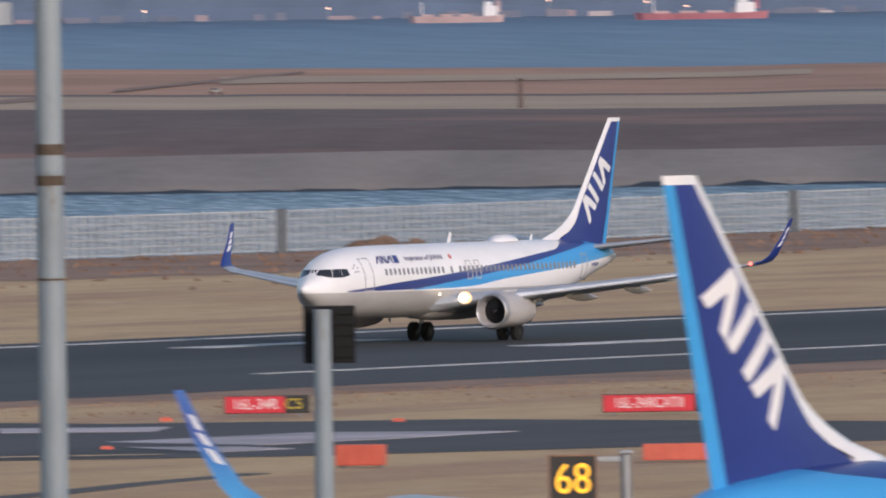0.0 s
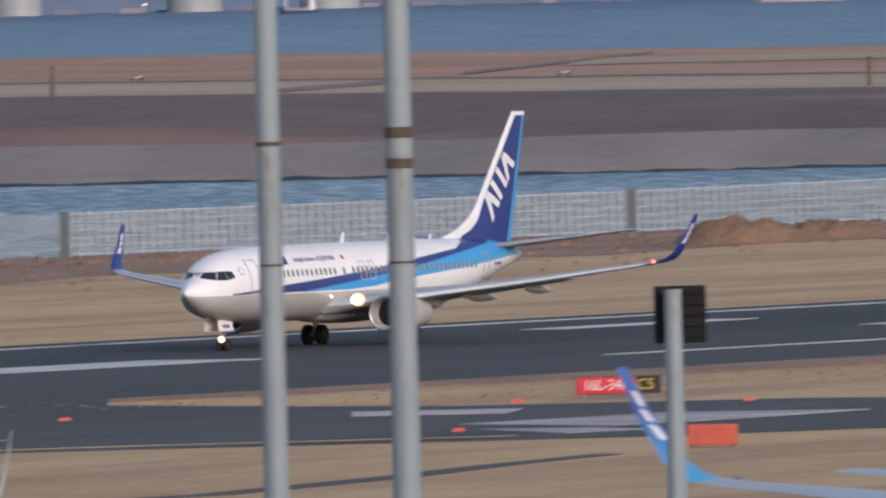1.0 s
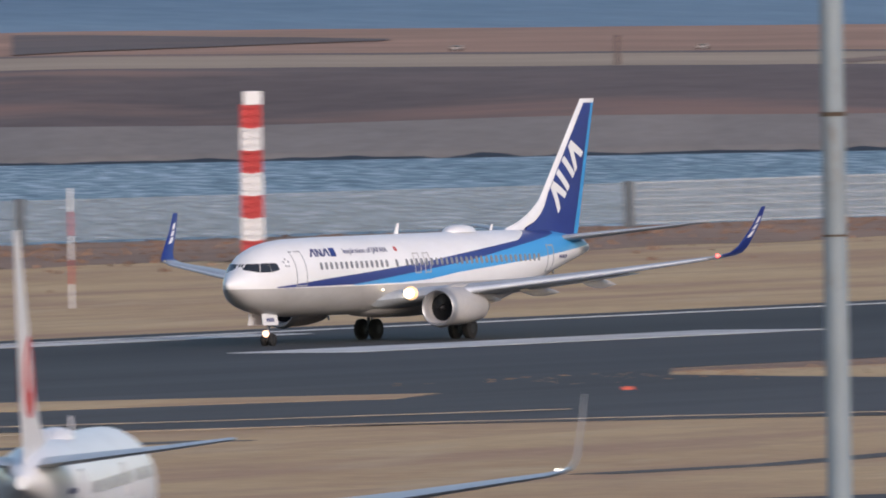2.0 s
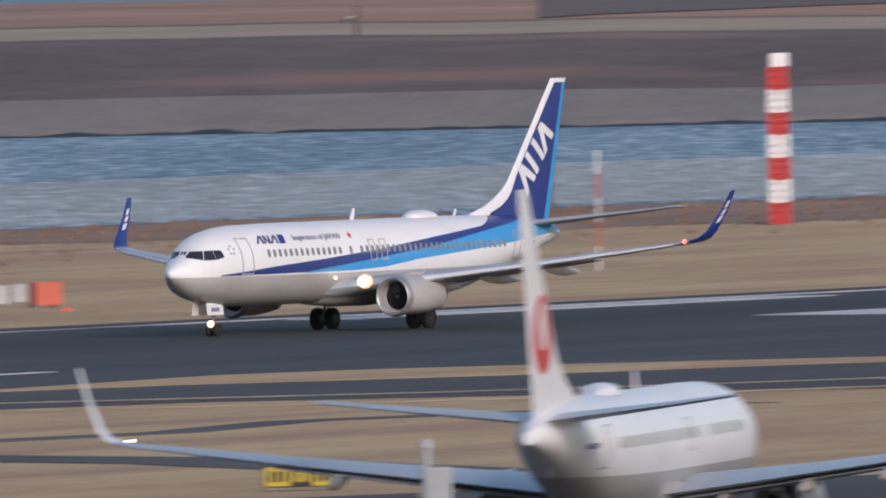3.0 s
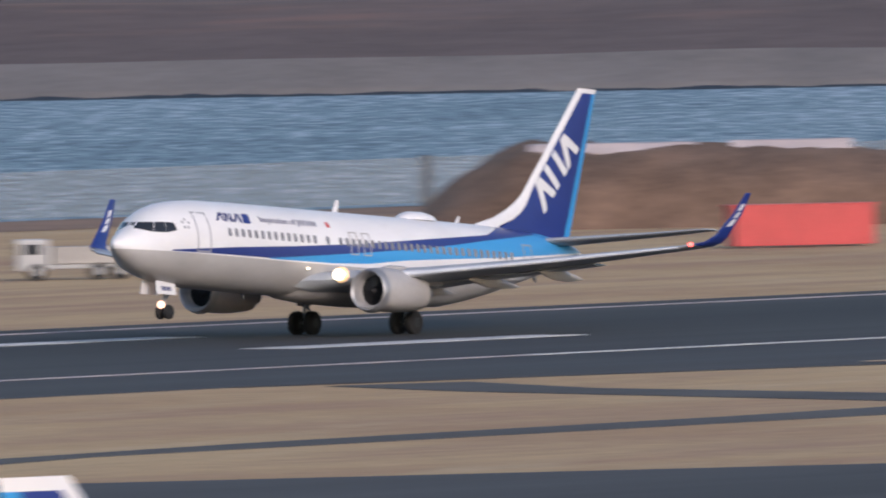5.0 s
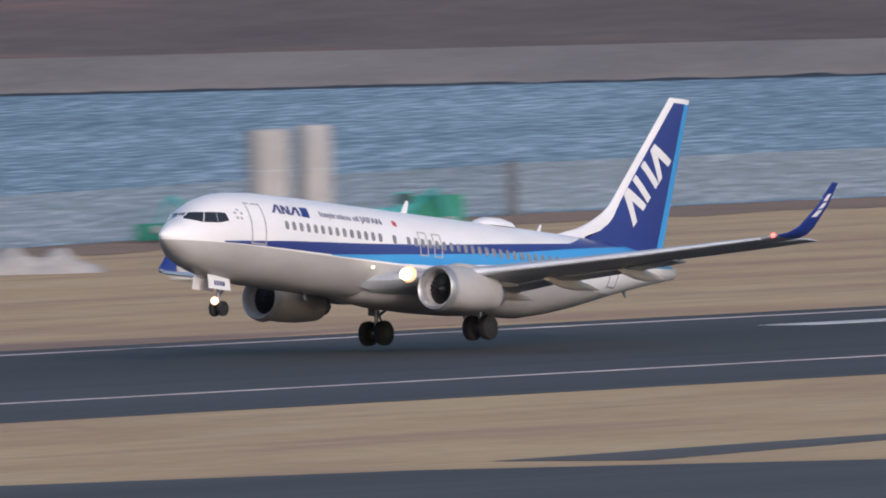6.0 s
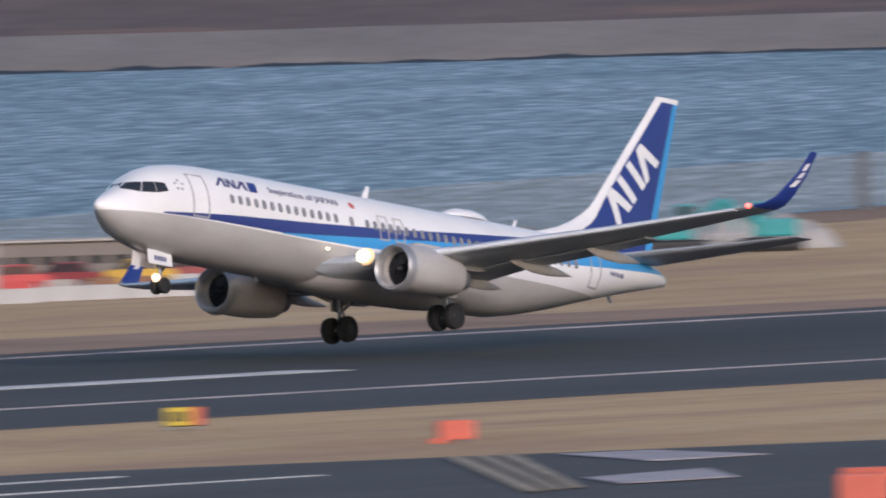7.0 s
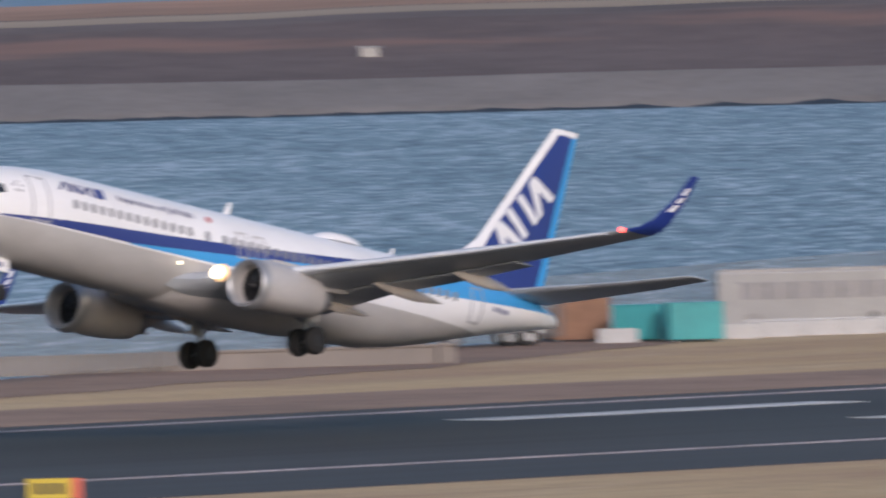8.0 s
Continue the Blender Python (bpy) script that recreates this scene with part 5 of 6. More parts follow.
def heap(az, dist, w, h, material, label, seed):
    bm = bmesh.new()
    n, m = 40, 14
    g = []
    for i in range(n + 1):
        row = []
        for j in range(m + 1):
            x, y = -w / 2 + w * i / n, -2.5 + 5 * j / m
            q = max(0, 1 - (2 * x / w) ** 2) * max(0, 1 - (y / 2.5) ** 2)
            z = h * q ** 0.7 * (0.8 + 0.45 * noise.noise((x * 0.7, y * 0.7, seed))) + 0.25 * q * noise.noise((x * 2.3, y * 2.3, seed))
            row.append(bm.verts.new((x, y, z - 0.03)))
        g.append(row)
    for a, b in zip(g, g[1:]):
        for j in range(m):
            bm.faces.new((a[j], b[j], b[j + 1], a[j + 1]))
    bmesh.ops.recalc_face_normals(bm, faces=bm.faces)
    ob = part("stone_heap", bm, material, None)
    ob.matrix_world = stand(az, dist)
    return tagged(ob, label, "heap", "", "stuff")


heap(38.15, 1246, 8.5, 2.5, CONCRETE, "pale grey heap of broken stone", 1)
heap(38.42, 1250, 5.0, 1.7, CONCRETE, "low grey heap of broken stone", 2)
heap(38.75, 1248, 6.0, 1.6, MOUND, "low brown heap of earth", 5)
heap(38.95, 1260, 7.0, 1.2, MOUND, "low brown heap of earth", 7)
heap(27.90, 1722, 10.0, 2.3, MOUND, "low heap of dry earth before the shore fence", 12)
heap(27.68, 1740, 8.0, 1.7, MOUND, "low heap of dry earth before the shore fence", 14)
heap(37.6, 1300, 9.0, 1.5, CONCRETE, "pale grey heap of broken stone", 9)


def site_wall():
    """A long low concrete building with a row of window openings."""
    root = thing("site_building", "long low grey concrete building with a row of dark openings", "building", stand(39.72, 1190))
    ln, h, n = 11.0, 2.3, 9
    pitch_ = ln / n
    part("plinth", box((ln, 0.3, 1.2), (0, 0, 0.6), 0.02), REVET, root)
    part("lintel", box((ln, 0.3, 0.7), (0, 0, h - 0.35), 0.02), REVET, root)
    part("back_wall", box((ln, 0.2, h - 0.05), (0, 2.6, h / 2), 0.02), REVET, root)
    part("roof", box((ln + 0.4, 3.3, 0.15), (0, 1.25, h + 0.075), 0.03), CONCRETE, root)
    for i in range(n + 1):
        part("pier", box((0.42, 0.296, 1.0), (-ln / 2 + i * pitch_ * 0.98 + 0.2, 0, 1.7), 0.01), REVET, root)
    for i in range(n):
        part("pane", box((pitch_ - 0.45, 0.04, 0.98), (-ln / 2 + (i + 0.5) * pitch_ * 0.98 + 0.2, 0.1, 1.7), 0.0), GLASS, root)


site_wall()


def coach(az, dist, ln, h, n, material, label, category, turn=0.0):
    """A boxy passenger vehicle with a row of panes."""
    root = thing(category.replace(" ", "_"), label, category, stand(az, dist, 0, turn))
    body = part("body", box((ln, 2.3, h - 0.5), (0, 0, 0.42 + (h - 0.5) / 2), 0.12), material, root)
    part("roof_rim", box((ln * 0.97, 2.1, 0.12), (0, 0, h - 0.04), 0.04), CONCRETE, body)
    part("skirt", box((ln * 0.96, 2.32, 0.22), (0, 0, 0.5), 0.03), STEEL, body)
    for i in range(n):
        part("side_window", box((ln * 0.86 / n - 0.16, 0.05, h * 0.27), (-ln * 0.43 + (i + 0.5) * ln * 0.86 / n, -1.15, h * 0.66), 0.015), WINDOW, body)
    part("windscreen", box((0.05, 1.9, h * 0.36), (-ln / 2, 0, h * 0.63), 0.015), GLASS, body)
    part("door", box((0.8, 0.05, h * 0.66), (-ln * 0.42, -1.16, h * 0.46), 0.015), BUSGREY, body)
    for x in (-ln * 0.32, ln * 0.3):
        for y in (-0.98, 0.98):
            w = part("wheel", rod((x, y - 0.17, 0.46), (x, y + 0.17, 0.46), 0.46, None, 20), RUBBER, root)
            part("rim", rod((x, y - 0.19, 0.46), (x, y + 0.19, 0.46), 0.23, None, 16), STEEL, w)
    return root


coach(40.19, 1164, 9.6, 3.0, 7, BUSGREY, "pale grey bus parked by the shore", "bus", 3)
coach(39.32, 1204, 7.2, 2.6, 3, BUSGREY, "pale grey minibus parked by the shore", "minibus", -4)


def car(az, dist, material, label, turn=0.0, group="cars parked by the shore"):
    """A small saloon: sills, bonnet, roof and glass."""
    root = thing("car", label, "car", stand(az, dist, 0, turn), group)
    side = [(-2.05, 0.3), (2.05, 0.3), (2.1, 0.62), (2.0, 0.88), (1.3, 0.95), (-0.95, 0.95), (-1.95, 0.78), (-2.1, 0.55)]
    body = part("body", prism(side, 1.62), material, root)
    part("cabin_glass", prism([(-0.95, 0.93), (1.5, 0.93), (1.05, 1.36), (-0.3, 1.36)], 1.46), GLASS, body)
    part("roof", prism([(-0.36, 1.34), (1.1, 1.34), (0.98, 1.42), (-0.22, 1.42)], 1.4), material, body)
    for x in (-0.4, 0.45, 1.2):
        part("pillar", box((0.08, 1.5, 0.42), (x, 0, 1.14)), material, body)
    for x in (-1.3, 1.3):
        for y in (-0.72, 0.72):
            w = part("wheel", rod((x, y - 0.11, 0.31), (x, y + 0.11, 0.31), 0.31, None, 20), RUBBER, root)
            part("rim", rod((x, y - 0.125, 0.31), (x, y + 0.125, 0.31), 0.18, None, 16), STEEL, w)
    return root


car(39.93, 1180, RED, "red saloon car parked by the shore", 8)
car(39.80, 1183, DARKRED, "dark red saloon car parked by the shore", -6)
car(39.63, 1186, CARYELLOW, "yellow car parked by the shore", 4)
car(39.50, 1188, DARKRED, "dark red saloon car parked by the shore", 12)
car(34.92, 1308, CARYELLOW, "yellow car parked beside white barriers", -5)
car(36.98, 1290, RED, "red car parked by the shore works", 5)


def barrier(az, dist, material=SITEWHITE, ln=1.9):
    root = thing("road_barrier", "white moulded road barrier by the shore works" if material is SITEWHITE else "coloured moulded road barrier by the shore works", "barrier", stand(az, dist), "road barriers")
    part("block", prism([(-ln / 2, 0.0), (ln / 2, 0.0), (ln / 2, 0.62), (ln * 0.46, 0.7), (-ln * 0.46, 0.7), (-ln / 2, 0.62)], 0.5), material, root)
    part("rib", box((0.12, 0.54, 0.62), (ln * 0.2, 0, 0.33), 0.02), material, root)
    part("rib", box((0.12, 0.54, 0.62), (-ln * 0.2, 0, 0.33), 0.02), material, root)


rb = random.Random(11)
for i in range(19):
    barrier(38.95 + i * 0.095, 1172 - i * 1.6 + rb.uniform(-1, 1), SITEWHITE)
for i in range(14):
    barrier(39.1 + i * 0.1, 1188 - i * 1.6 + rb.uniform(-1, 1), rb.choice([RED, BROWN, CONCRETE, SITEWHITE, BROWN]), 1.5)
for i in range(8):
    barrier(36.5 + i * 0.1, 1282 - i * 1.6, SITEWHITE)
for i in range(5):
    barrier(34.4 + i * 0.13, 1330 - i * 3.0, SITEWHITE, 2.5)


def seawall():
    root = thing("sea_wall", "low grey concrete sea wall with posts", "sea wall", stand(41.75, 1102, 0, 14))
    part("wall", box((28, 0.5, 0.8), (0, 0, 0.4), 0.05), REVET, root)
    for i in range(3):
        part("post", box((0.25, 0.3, 1.0), (-13.2 + i * 13.2, -0.45, 0.5), 0.03), REVET, root)
    part("coping", box((28, 0.7, 0.12), (0, 0, 0.86), 0.02), REVET, root)


seawall()


# ---- signs and boxes beside the taxiways ----
def guidance_sign(az, dist, fields, h, label):
    """A low lit sign on two feet. fields: (width, face material, text or None, text material)."""
    total = sum(f[0] for f in fields)
    root = thing("guidance_sign", label, "sign", stand(az, dist))
    part("case", box((total + 0.08, 0.3, h), (0, 0.05, h / 2 + 0.15), 0.03), SIGNBLK, root)
    for x in (-total * 0.4, total * 0.4):
        part("foot", box((0.12, 0.25, 0.18), (x, 0.05, 0.09), 0.01), STEEL, root)
    x = -total / 2
    for w, face, txt, ink in fields:
        f = part("face", box((w - 0.03, 0.04, h - 0.08), (x + w / 2, -0.12, h / 2 + 0.15), 0.01), face, root)
        if txt and txt != "|":
            text_mesh(txt, h * 0.82, ink, f, "lettering", pose(x + w / 2, -0.15, h / 2 + 0.15, 90), "", 0.01, 0.92 * w / (0.48 * h * len(txt)) if len(txt) > 3 else 1.0)
        elif txt:
            for k in (-0.25, 0.0, 0.25):
                part("bar", box((w * 0.16, 0.02, h * 0.5), (x + w / 2 + k * w, -0.15, h / 2 + 0.15)), ink, f)
        x += w
    return root


guidance_sign(28.20, 1154, [(2.85, SIGNRED, "16L-34R", SIGNWHT), (0.85, SIGNBLK, "C5", SIGNYEL), (0.3, SIGNBLK, None, None)], 0.86, "red runway holding sign with a black and yellow field")
guidance_sign(27.28, 1144, [(4.3, SIGNRED, "16L-34RCATII", SIGNWHT), (0.7, SIGNBLK, None, None)], 0.86, "long red runway holding sign on dry grass")
guidance_sign(31.53, 894, [(0.95, SIGNYEL, "|", SIGNBLK), (0.8, SIGNBLK, "|", SIGNYEL), (0.85, SIGNYEL, "|", SIGNBLK), (0.22, ORANGE, None, None)], 0.8, "yellow and black taxiway direction sign")
guidance_sign(39.52, 896, [(1.0, SIGNYEL, "|", SIGNBLK), (0.4, ORANGE, None, None)], 0.75, "yellow sign box with an orange end")

guidance_sign(42.0, 868, [(1.6, SIGNYEL, "|", SIGNBLK), (0.4, ORANGE, None, None)], 0.8, "yellow taxiway sign with an orange end on grass")
guidance_sign(36.88, 772, [(1.4, SIGNYEL, "|", SIGNBLK)], 0.75, "yellow taxiway sign beside the asphalt")


def orange_box(az, dist, w, h, turn, label):
    root = thing("sign_box", label, "sign box", stand(az, dist, 0, turn), "orange sign boxes")
    b = part("case", box((w, 0.7, h - 0.1), (0, 0, h / 2 + 0.05), 0.04), ORANGE, root)
    part("back_panel", box((w * 0.94, 0.03, h * 0.8), (0, -0.36, h / 2 + 0.05), 0.01), ORANGE, b)
    for x in (-w * 0.4, w * 0.4):
        part("foot", box((0.1, 0.5, 0.1), (x, 0, 0.05), 0.01), STEEL, b)
    for k in range(3):
        part("seam", box((0.03, 0.02, h * 0.8), (-w * 0.25 + k * w * 0.25, -0.38, h / 2 + 0.05)), RED, b)


orange_box(27.98, 1035, 2.1, 1.0, -12, "faded orange back of a sign box on grass")
orange_box(27.22, 1037, 3.4, 0.82, 0, "bright orange back of a long sign box")
orange_box(38.88, 867, 1.3, 0.8, 10, "orange back of a small sign box")
orange_box(37.92, 775, 1.7, 0.92, 8, "bright orange back of a sign box")
orange_box(37.83, 797, 3.9, 0.55, 0, "bright orange back of a long low sign box")

# ---- ships on the bay ----
def ship(az, ln, hull_mat, label, house, z=9.03):
    root = thing("cargo_ship", label, "ship", stand(az, 4700, z))
    rings = []
    for u, w, top in ((-0.5, 0.3, 1.5), (-0.44, 1.6, 1.35), (-0.3, 2.0, 1.2), (0.3, 2.0, 1.2), (0.42, 1.8, 1.35), (0.5, 1.2, 1.6)):
        rings.append([(u * ln, -w, top), (u * ln * 0.97, -w * 0.8, -0.4), (u * ln * 0.97, w * 0.8, -0.4), (u * ln, w, top)])
    part("hull", loft(rings), hull_mat, root)
    x = ln * house
    part("deckhouse", box((ln * 0.14, 3.0, 2.0), (x, 0, 2.2), 0.1), WHITE, root, "white deckhouse")
    part("bridge", box((ln * 0.08, 3.4, 0.8), (x - ln * 0.02, 0, 3.6), 0.08), WHITE, root)
    part("funnel", rod((x + ln * 0.08, 0, 2.0), (x + ln * 0.08, 0, 4.2), 0.5, 0.4), hull_mat, root)
    for u in (-0.3, -0.1, 0.1):
        part("hatch", box((ln * 0.13, 2.6, 0.5), (u * ln, 0, 1.45), 0.05), PALESHIP, root)
    part("mast", rod((-ln * 0.36, 0, 1.2), (-ln * 0.36, 0, 4.0), 0.12), WHITE, root)


PALESHIP = worn("faded_rust_deck", (0.50, 0.36, 0.36), 0.7, 0, 0.3, 0.2)
SHIPRED = worn("faded_red_hull", (0.42, 0.16, 0.19), 0.7, 0, 0.3, 0.2)
SHIPBLUE = worn("navy_hull", (0.05, 0.08, 0.16), 0.6, 0, 0.3, 0.2)
ship(27.74, 18.5, PALESHIP, "pale pinkish cargo ship on the bay", 0.36)
ship(27.16, 26.0, SHIPRED, "red-hulled cargo ship on the bay", 0.33)
ship(28.93, 7.8, SHIPBLUE, "small navy coaster on the bay", 0.3, 8.5)


def coast(seed):
    """Tanks and sheds along the far coast, too small to tell apart."""
    rnd = random.Random(seed)
    bm = bmesh.new()
    for _ in range(170):
        az = rnd.uniform(24, 34)
        w, h = rnd.uniform(0.6, 5), rnd.uniform(0.3, 1.6)
        box((w, 2, h), (0, 0, h / 2), 0, bm, stand(az, 4845 + rnd.uniform(-8, 8), 9.6))
    return tagged(part("coast_buildings", bm, COAST, None), "pale sheds and quays along a hazy far coast", "far town", "", "stuff")


# shed colours muted towards blue to paint in the haze
COAST = Nodes("hazy_coast_sheds")
rndcol = COAST.node("ShaderNodeNewGeometry").outputs["Random Per Island"]
COAST = COAST.finish(COAST.ramp(rndcol, (0.0, (0.13, 0.16, 0.22)), (0.6, (0.19, 0.20, 0.26)), (0.8, (0.36, 0.28, 0.30)), (1.0, (0.55, 0.52, 0.52))), 0.9)
coast(5)
rl = random.Random(8)
for _ in range(6):
    lamp = thing("quay_lamp", "bright lamp on the far coast", "lamp", stand(rl.uniform(27.0, 29.3), 4832, 9.6), "quay lamps")
    h = rl.uniform(1.2, 3.4)
    part("post", rod((0, 0, 0), (0, 0, h), 0.1, None, 6), STEEL, lamp)
    part("lantern", box((0.5, 0.4, 0.35), (0, 0, h), 0.05), LIGHT_O, lamp, "glowing lantern")
for az, w, h in ((29.18, 11.0, 5.2), (28.86, 12.0, 4.6), (29.6, 10.0, 5.0)):
    root = thing("storage_tank", "large pale oil storage tank on the far coast", "storage tank", stand(az, 4838, 9.4), "storage tanks")
    part("shell", rod((0, 0, 0), (0, 0, h), w / 2, None, 32), ROOFWHITE, root)
    part("roof", rod((0, 0, h), (0, 0, h + 0.5), w / 2, w / 8, 32), ROOFWHITE, root)
    part("base_ring", rod((0, 0, 0), (0, 0, 0.25), w / 2 + 0.2, None, 32), CONCRETE, root)

# small pale vehicles and posts on the reclaimed land
for az, dist in ((29.32, 2840), (28.31, 2835), (29.9, 2850), (31.4, 2845)):
    root = thing("site_van", "small white van on the far track", "van", stand(az, dist, top2(az) + 0.36))
    part("body", box((1.2, 1.0, 0.5), (0, 0, 0.47), 0.1), CONCRETE, root)
    part("window_band", box((0.9, 1.02, 0.16), (-0.05, 0, 0.6), 0.03), GLASS, root)
    for x in (-0.5, 0.5):
        part("wheel", rod((x, -0.62, 0.2), (x, 0.62, 0.2), 0.2, None, 12), RUBBER, root)
for az, dist, h in ((27.59, 2612, 3.6), (29.52, 2612, 3.6), (31.38, 2612, 3.6)):
    root = thing("site_post", "tall thin dark post on the embankment", "post", stand(az, dist, top2(az) - 0.5), "embankment posts")
    part("shaft", rod((0, 0, 0), (0, 0, h), 0.28, 0.22, 10), DARKLAND, root)
    part("head", box((0.6, 0.5, 0.2), (0, 0, h), 0.03), DARKLAND, root)
for az, zz in ((41.23, 3.4), (40.83, 1.6)):
    root = thing("site_cabin", "small white cabin on the far embankment", "cabin", stand(az, 2600, zz))
    part("body", box((2.0, 2.4, 1.5), (0, 0, 0.5), 0.05), CONCRETE, root)
    part("roof", box((2.6, 2.6, 0.12), (0, 0, 1.36), 0.02), ROOFWHITE, root)

# ---- roof of the pier, with its poles, in the foreground ----

def pier():
    """Roofed gallery: pale flat roof, grooved fascia, and a front of glass and pale panels."""
    root = thing("terminal_pier", "long flat-roofed terminal pier with glass and pale panels", "building", Matrix())
    corners = [222.0 * bearing(a) for a in (32.97, 32.47, 32.2, 31.64, 30.8, 26.0)]
    heights = (15.99, 16.02, 16.15, 16.05, 16.03)
    for k, z in enumerate(heights):
        a, b = corners[k], corners[k + 1]
        mid, run = (a + b) / 2, b - a
        ln = run.length
        m = Matrix.Translation((mid.x, mid.y, 0)) @ Matrix.Rotation(math.atan2(run.y, run.x), 4, "Z")
        # local +Y points away from the terrace for corners listed with falling bearings
        part("wall", box((ln, 0.3, z - 0.2), (0, 0.2, (z - 0.2) / 2), 0.0, None, m), ROOF, root, "grey cladding wall")
        part("roof", box((ln, 5.0, 0.1), (0, 2.5, z - 0.05), 0.015, None, m), PALEROOF if k < 3 else ROOF, root, "pale roof sheet" if k < 3 else "grey roof sheet")
        part("far_wall", box((ln, 0.3, z - 0.2), (0, 4.7, (z - 0.2) / 2), 0.0, None, m), ROOF, root)
        part("roof_edge", box((ln + 0.02, 0.1, 0.055), (0, -0.02, z - 0.035), 0.012, None, m), ROOFWHITE, root, "pale metal roof edge")
        part("groove", box((ln, 0.06, 0.022), (0, 0.02, z - 0.078), 0.0, None, m), DARK, root, "dark groove under the roof edge")
        part("fascia", box((ln + 0.01, 0.09, 0.075), (0, -0.015, z - 0.13), 0.012, None, m), ROOFWHITE, root, "pale fascia strip")
        n = max(2, int(ln / 0.74))
        for i in range(n):
            pale = (i + k) % 3 == 1 if k != 2 else i % 4 != 3
            part("panel" if pale else "pane", box((ln / n - 0.03, 0.05, 1.5), (-ln / 2 + (i + 0.5) * ln / n, 0.02, z - 0.92), 0.008, None, m), PALEPANEL if pale else PIERGLASS, root, "pale blue-grey panel" if pale else "dark green-grey pane")
        for i in range(0, n + 1, 2):
            part("mullion", box((0.05, 0.07, 1.5), (-ln / 2 + i * ln / n, 0.0, z - 0.92), 0.008, None, m), STEEL, root)
        if k > 2:
            for i in range(1, n, 5):
                part("roof_unit", box((0.8, 0.5, 0.07), (-ln / 2 + (i + 0.5) * ln / n, 2.2, z + 0.035), 0.02, None, m), ROOFWHITE if i % 2 else STEEL, root, "low unit on the roof")


pier()


def light_pole(az, dist, base, top, r, label, bands):
    root = thing("light_pole", label, "pole", stand(az, dist, base), "poles on the pier roof")
    h = top - base
    part("shaft", rod((0, 0, 0), (0, 0, h), r * 1.08, r * 0.92, 28), POLE, root)
    part("base_plate", box((r * 2.8, r * 2.8, 0.03), (0, 0, 0.015), 0.005), STEEL, root)
    for z, w, m in bands:
        part("band", rod((0, 0, z - base - w / 2), (0, 0, z - base + w / 2), r * 1.06, None, 28), m, root, "rusty band" if m is RUST else "")
    return root


def zdep(dep, dist):
    return 21.74 - dep * dist / 42910.0


light_pole(29.014, 223.5, 16.03, 23.5, 0.108, "grey galvanised pole standing on a roof", [(zdep(345, 223.5), 0.04, RUST), (zdep(700, 223.5), 0.03, POLE), (zdep(560, 223.5), 0.02, RUST)])
light_pole(28.705, 223.5, 16.03, 23.5, 0.122, "grey galvanised pole with rusty bands on a roof", [(zdep(330, 223.5), 0.10, RUST), (zdep(385, 223.5), 0.09, RUST), (zdep(357, 223.5), 0.17, POLE), (zdep(800, 223.5), 0.03, POLE), (zdep(560, 223.5), 0.02, RUST)])
light_pole(32.489, 223.5, 15.99, 23.5, 0.115, "grey galvanised pole with rust marks on a roof", [(zdep(440, 223.5), 0.10, RUST), (zdep(925, 223.5), 0.08, RUST), (zdep(700, 223.5), 0.03, RUST), (zdep(800, 223.5), 0.03, STEEL)])
short = light_pole(28.067, 223.5, 16.03, zdep(620, 223.5), 0.085, "short grey pole with a dark lamp housing", [])
housing = part("lamp_housing", box((0.48, 0.16, 0.53), (0.065, 0.22, zdep(665, 223.5) - 16.03), 0.02), BLACKMATT, short, "dark square lamp housing")
for k in range(5):
    part("cooling_fin", box((0.46, 0.03, 0.02), (0.065, 0.13, zdep(665, 223.5) - 16.03 - 0.2 + k * 0.1)), BLACKMATT, housing)
part("bracket", box((0.05, 0.12, 0.3), (0, 0.12, zdep(665, 223.5) - 16.03), 0.01), STEEL, short)


def stand_display():
    """Number display on a post, with dots that glow amber."""
    z = zdep(926, 223.5)
    root = thing("stand_number_display", "black number display with glowing amber digits", "display", stand(27.48, 223.5, 16.03))
    b = part("case", box((0.45, 0.14, 0.44), (0, 0, z - 16.03), 0.012), SIGNBLK, root)
    for dx, dz, w, h in ((0, 0.215, 0.45, 0.015), (0, -0.215, 0.45, 0.015), (-0.218, 0, 0.015, 0.44), (0.218, 0, 0.015, 0.44)):
        part("frame_bar", box((w, 0.02, h), (dx, -0.075, z - 16.03 + dz)), BROWN, b)
    text_mesh("68", 0.40, AMBER, b, "number", pose(0, -0.078, z - 16.03 - 0.01, 90), "glowing amber digits", 0.004, 0.86)
    part("post", rod((0, 0.05, 0), (0, 0.05, z - 16.03), 0.04, None, 14), STEEL, root)
    return root


stand_display()
rail_post = thing("railing_post", "grey metal railing post with a pale cross bar", "railing", stand(27.354, 223.5, 16.03))
part("shaft", rod((0, 0, 0), (0, 0, zdep(880, 223.5) - 16.03), 0.05, None, 16), STEEL, rail_post)
part("cap", box((0.13, 0.13, 0.04), (0, 0, zdep(880, 223.5) - 16.03), 0.01), STEEL, rail_post)
part("cross_bar", box((0.36, 0.04, 0.05), (-0.16, 0, zdep(892, 223.5) - 16.03), 0.01), ROOFWHITE, rail_post)
vent = thing("roof_vent", "pale metal vent box with a capped pipe on a roof", "vent", stand(31.225, 224, 16.05))
part("box", box((0.26, 0.26, 0.44), (0.05, 0, 0.22), 0.015), ROOFWHITE, vent)
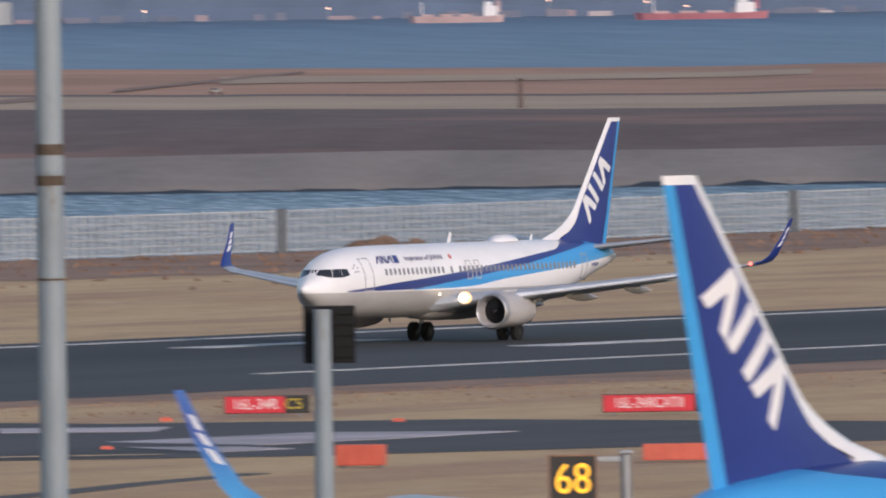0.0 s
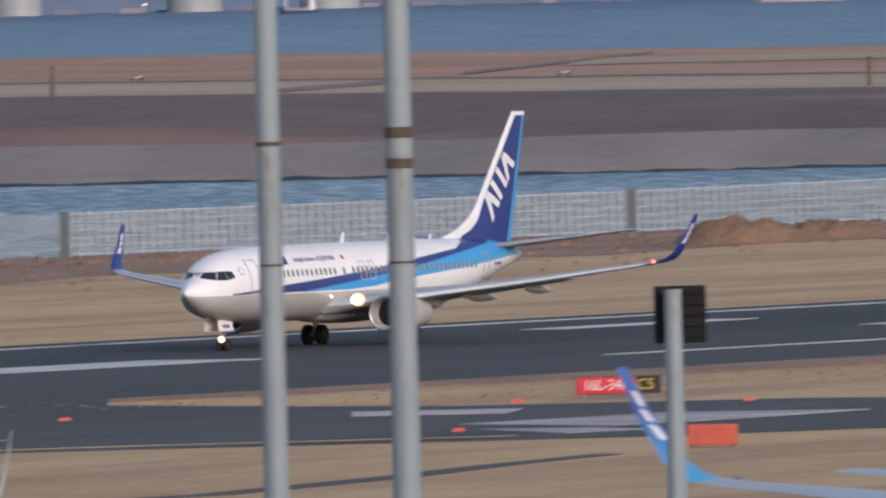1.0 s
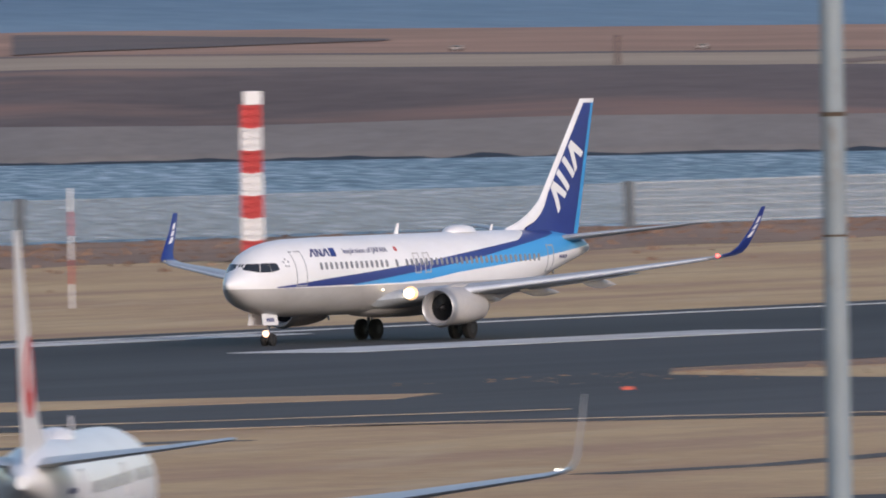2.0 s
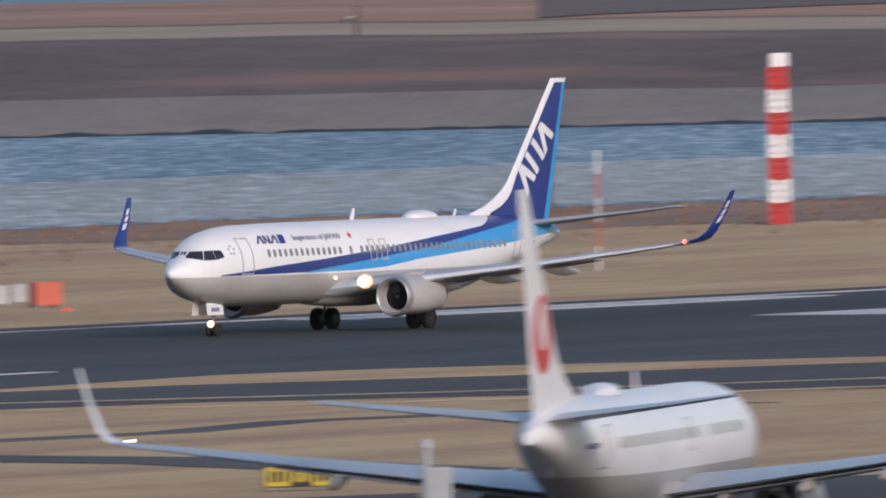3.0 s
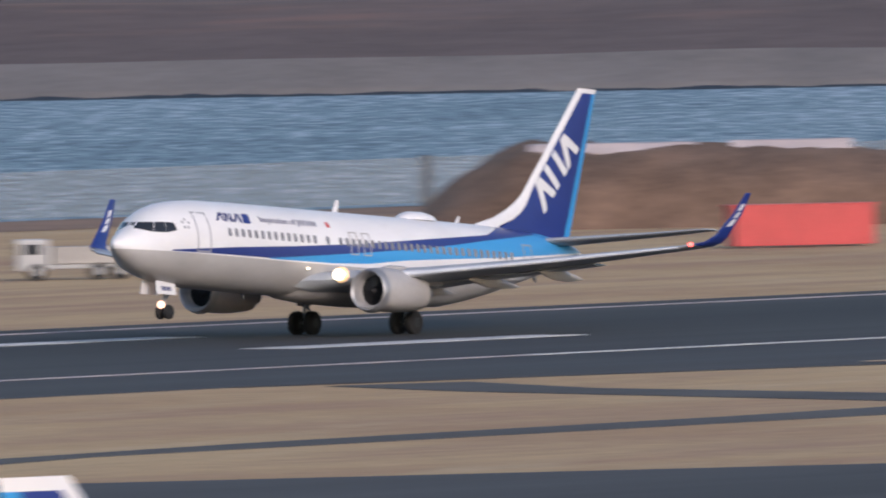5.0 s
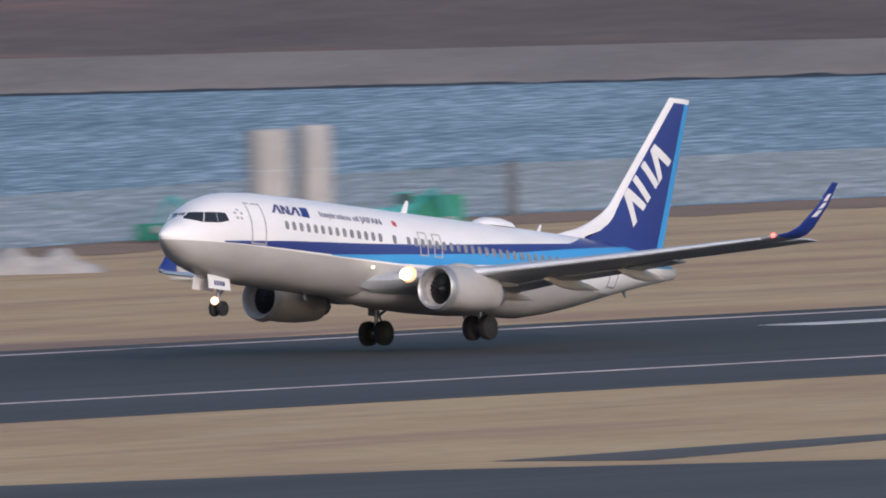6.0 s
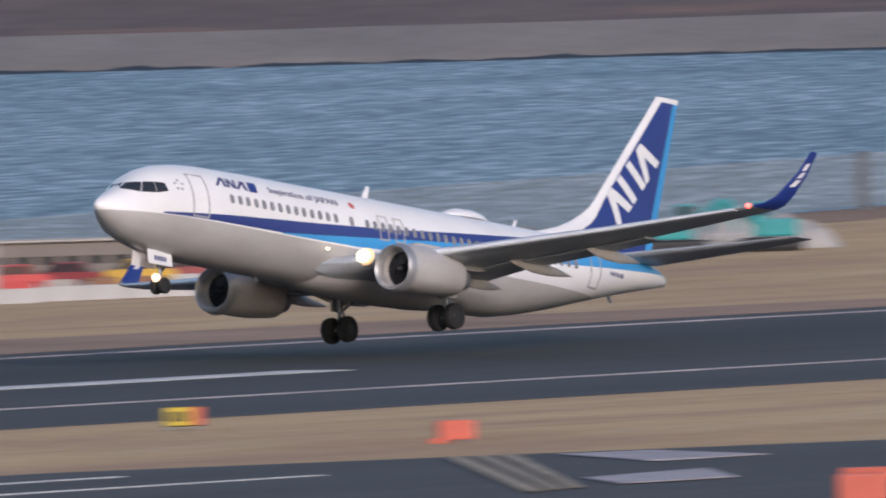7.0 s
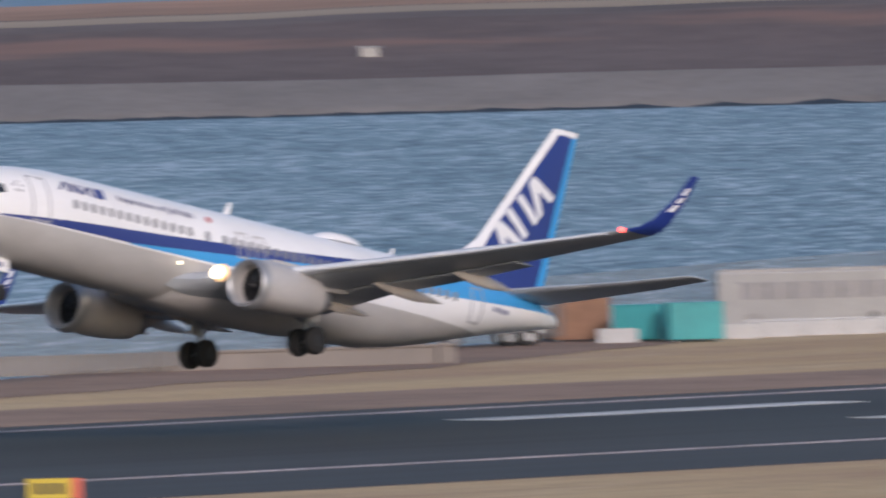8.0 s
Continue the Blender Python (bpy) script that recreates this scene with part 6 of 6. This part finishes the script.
part("pipe", rod((-0.05, -0.05, 0.0), (-0.05, -0.05, 0.64), 0.045, None, 14), ROOFWHITE, vent)
part("pipe_cap", rod((-0.05, -0.05, 0.62), (-0.05, -0.05, 0.70), 0.065, 0.05, 14), ROOFWHITE, vent)



PLANE = [  # seconds, distance along the runway, height of the wheels, pitch, bank
    (0.0, 1215.8, 0.00, 0.00, 0.00),
    (0.5, 1189.2, 0.00, 0.00, 0.00),
    (1.0, 1162.2, 0.00, 0.00, 0.00),
    (1.5, 1134.9, 0.00, 0.00, 0.00),
    (1.7, 1123.6, 0.00, 0.00, 0.00),
    (2.8, 1060.5, 0.00, 0.00, 0.00),
    (3.0, 1048.8, 0.00, 0.00, 0.00),
    (3.5, 1019.3, 0.00, 0.15, 0.00),
    (4.0, 989.1, 0.00, 1.61, 0.00),
    (4.5, 958.5, 0.00, 3.28, 0.00),
    (5.0, 923.8, 0.00, 4.17, 0.00),
    (5.2, 912.3, 0.00, 4.80, 0.50),
    (6.3, 836.3, 0.39, 6.71, 2.59),
    (6.5, 821.1, 0.37, 7.24, 3.21),
    (7.0, 788.6, 0.78, 8.57, 4.92),
    (7.5, 755.4, 1.51, 9.59, 4.17),
    (7.7, 741.8, 2.08, 9.97, 3.60),
    (8.0, 721.7, 3.04, 10.72, 4.79),
]


def motions():
    walk(departing, [(t, pose(x, 639.1, h, -bank_, pitch, 0)) for t, x, h, pitch, bank_ in PLANE])
    rows = []
    for t in (0.0, 1.5, 3.0, 4.5, 6.0, 8.0):
        u = min(t, 5.0) - 3.0
        rows.append((t, pose(679.4 + 8.85 * (t - 3.0), 404.4 + 4.07 * (t - 3.0), 0, 0, 0, 20.96 - 5.24 * u + 180)))
    walk(red_jet, rows)
    rows = []
    for t in (0.0, 2.0, 4.0, 6.0, 8.0):
        o = WIDE_START + 5.1 * t * bearing(WIDE_HEADING)
        rows.append((t, pose(o.x, o.y, 0, 0, 0, WIDE_HEADING + 180)))
    walk(wide_jet, rows)


motions()
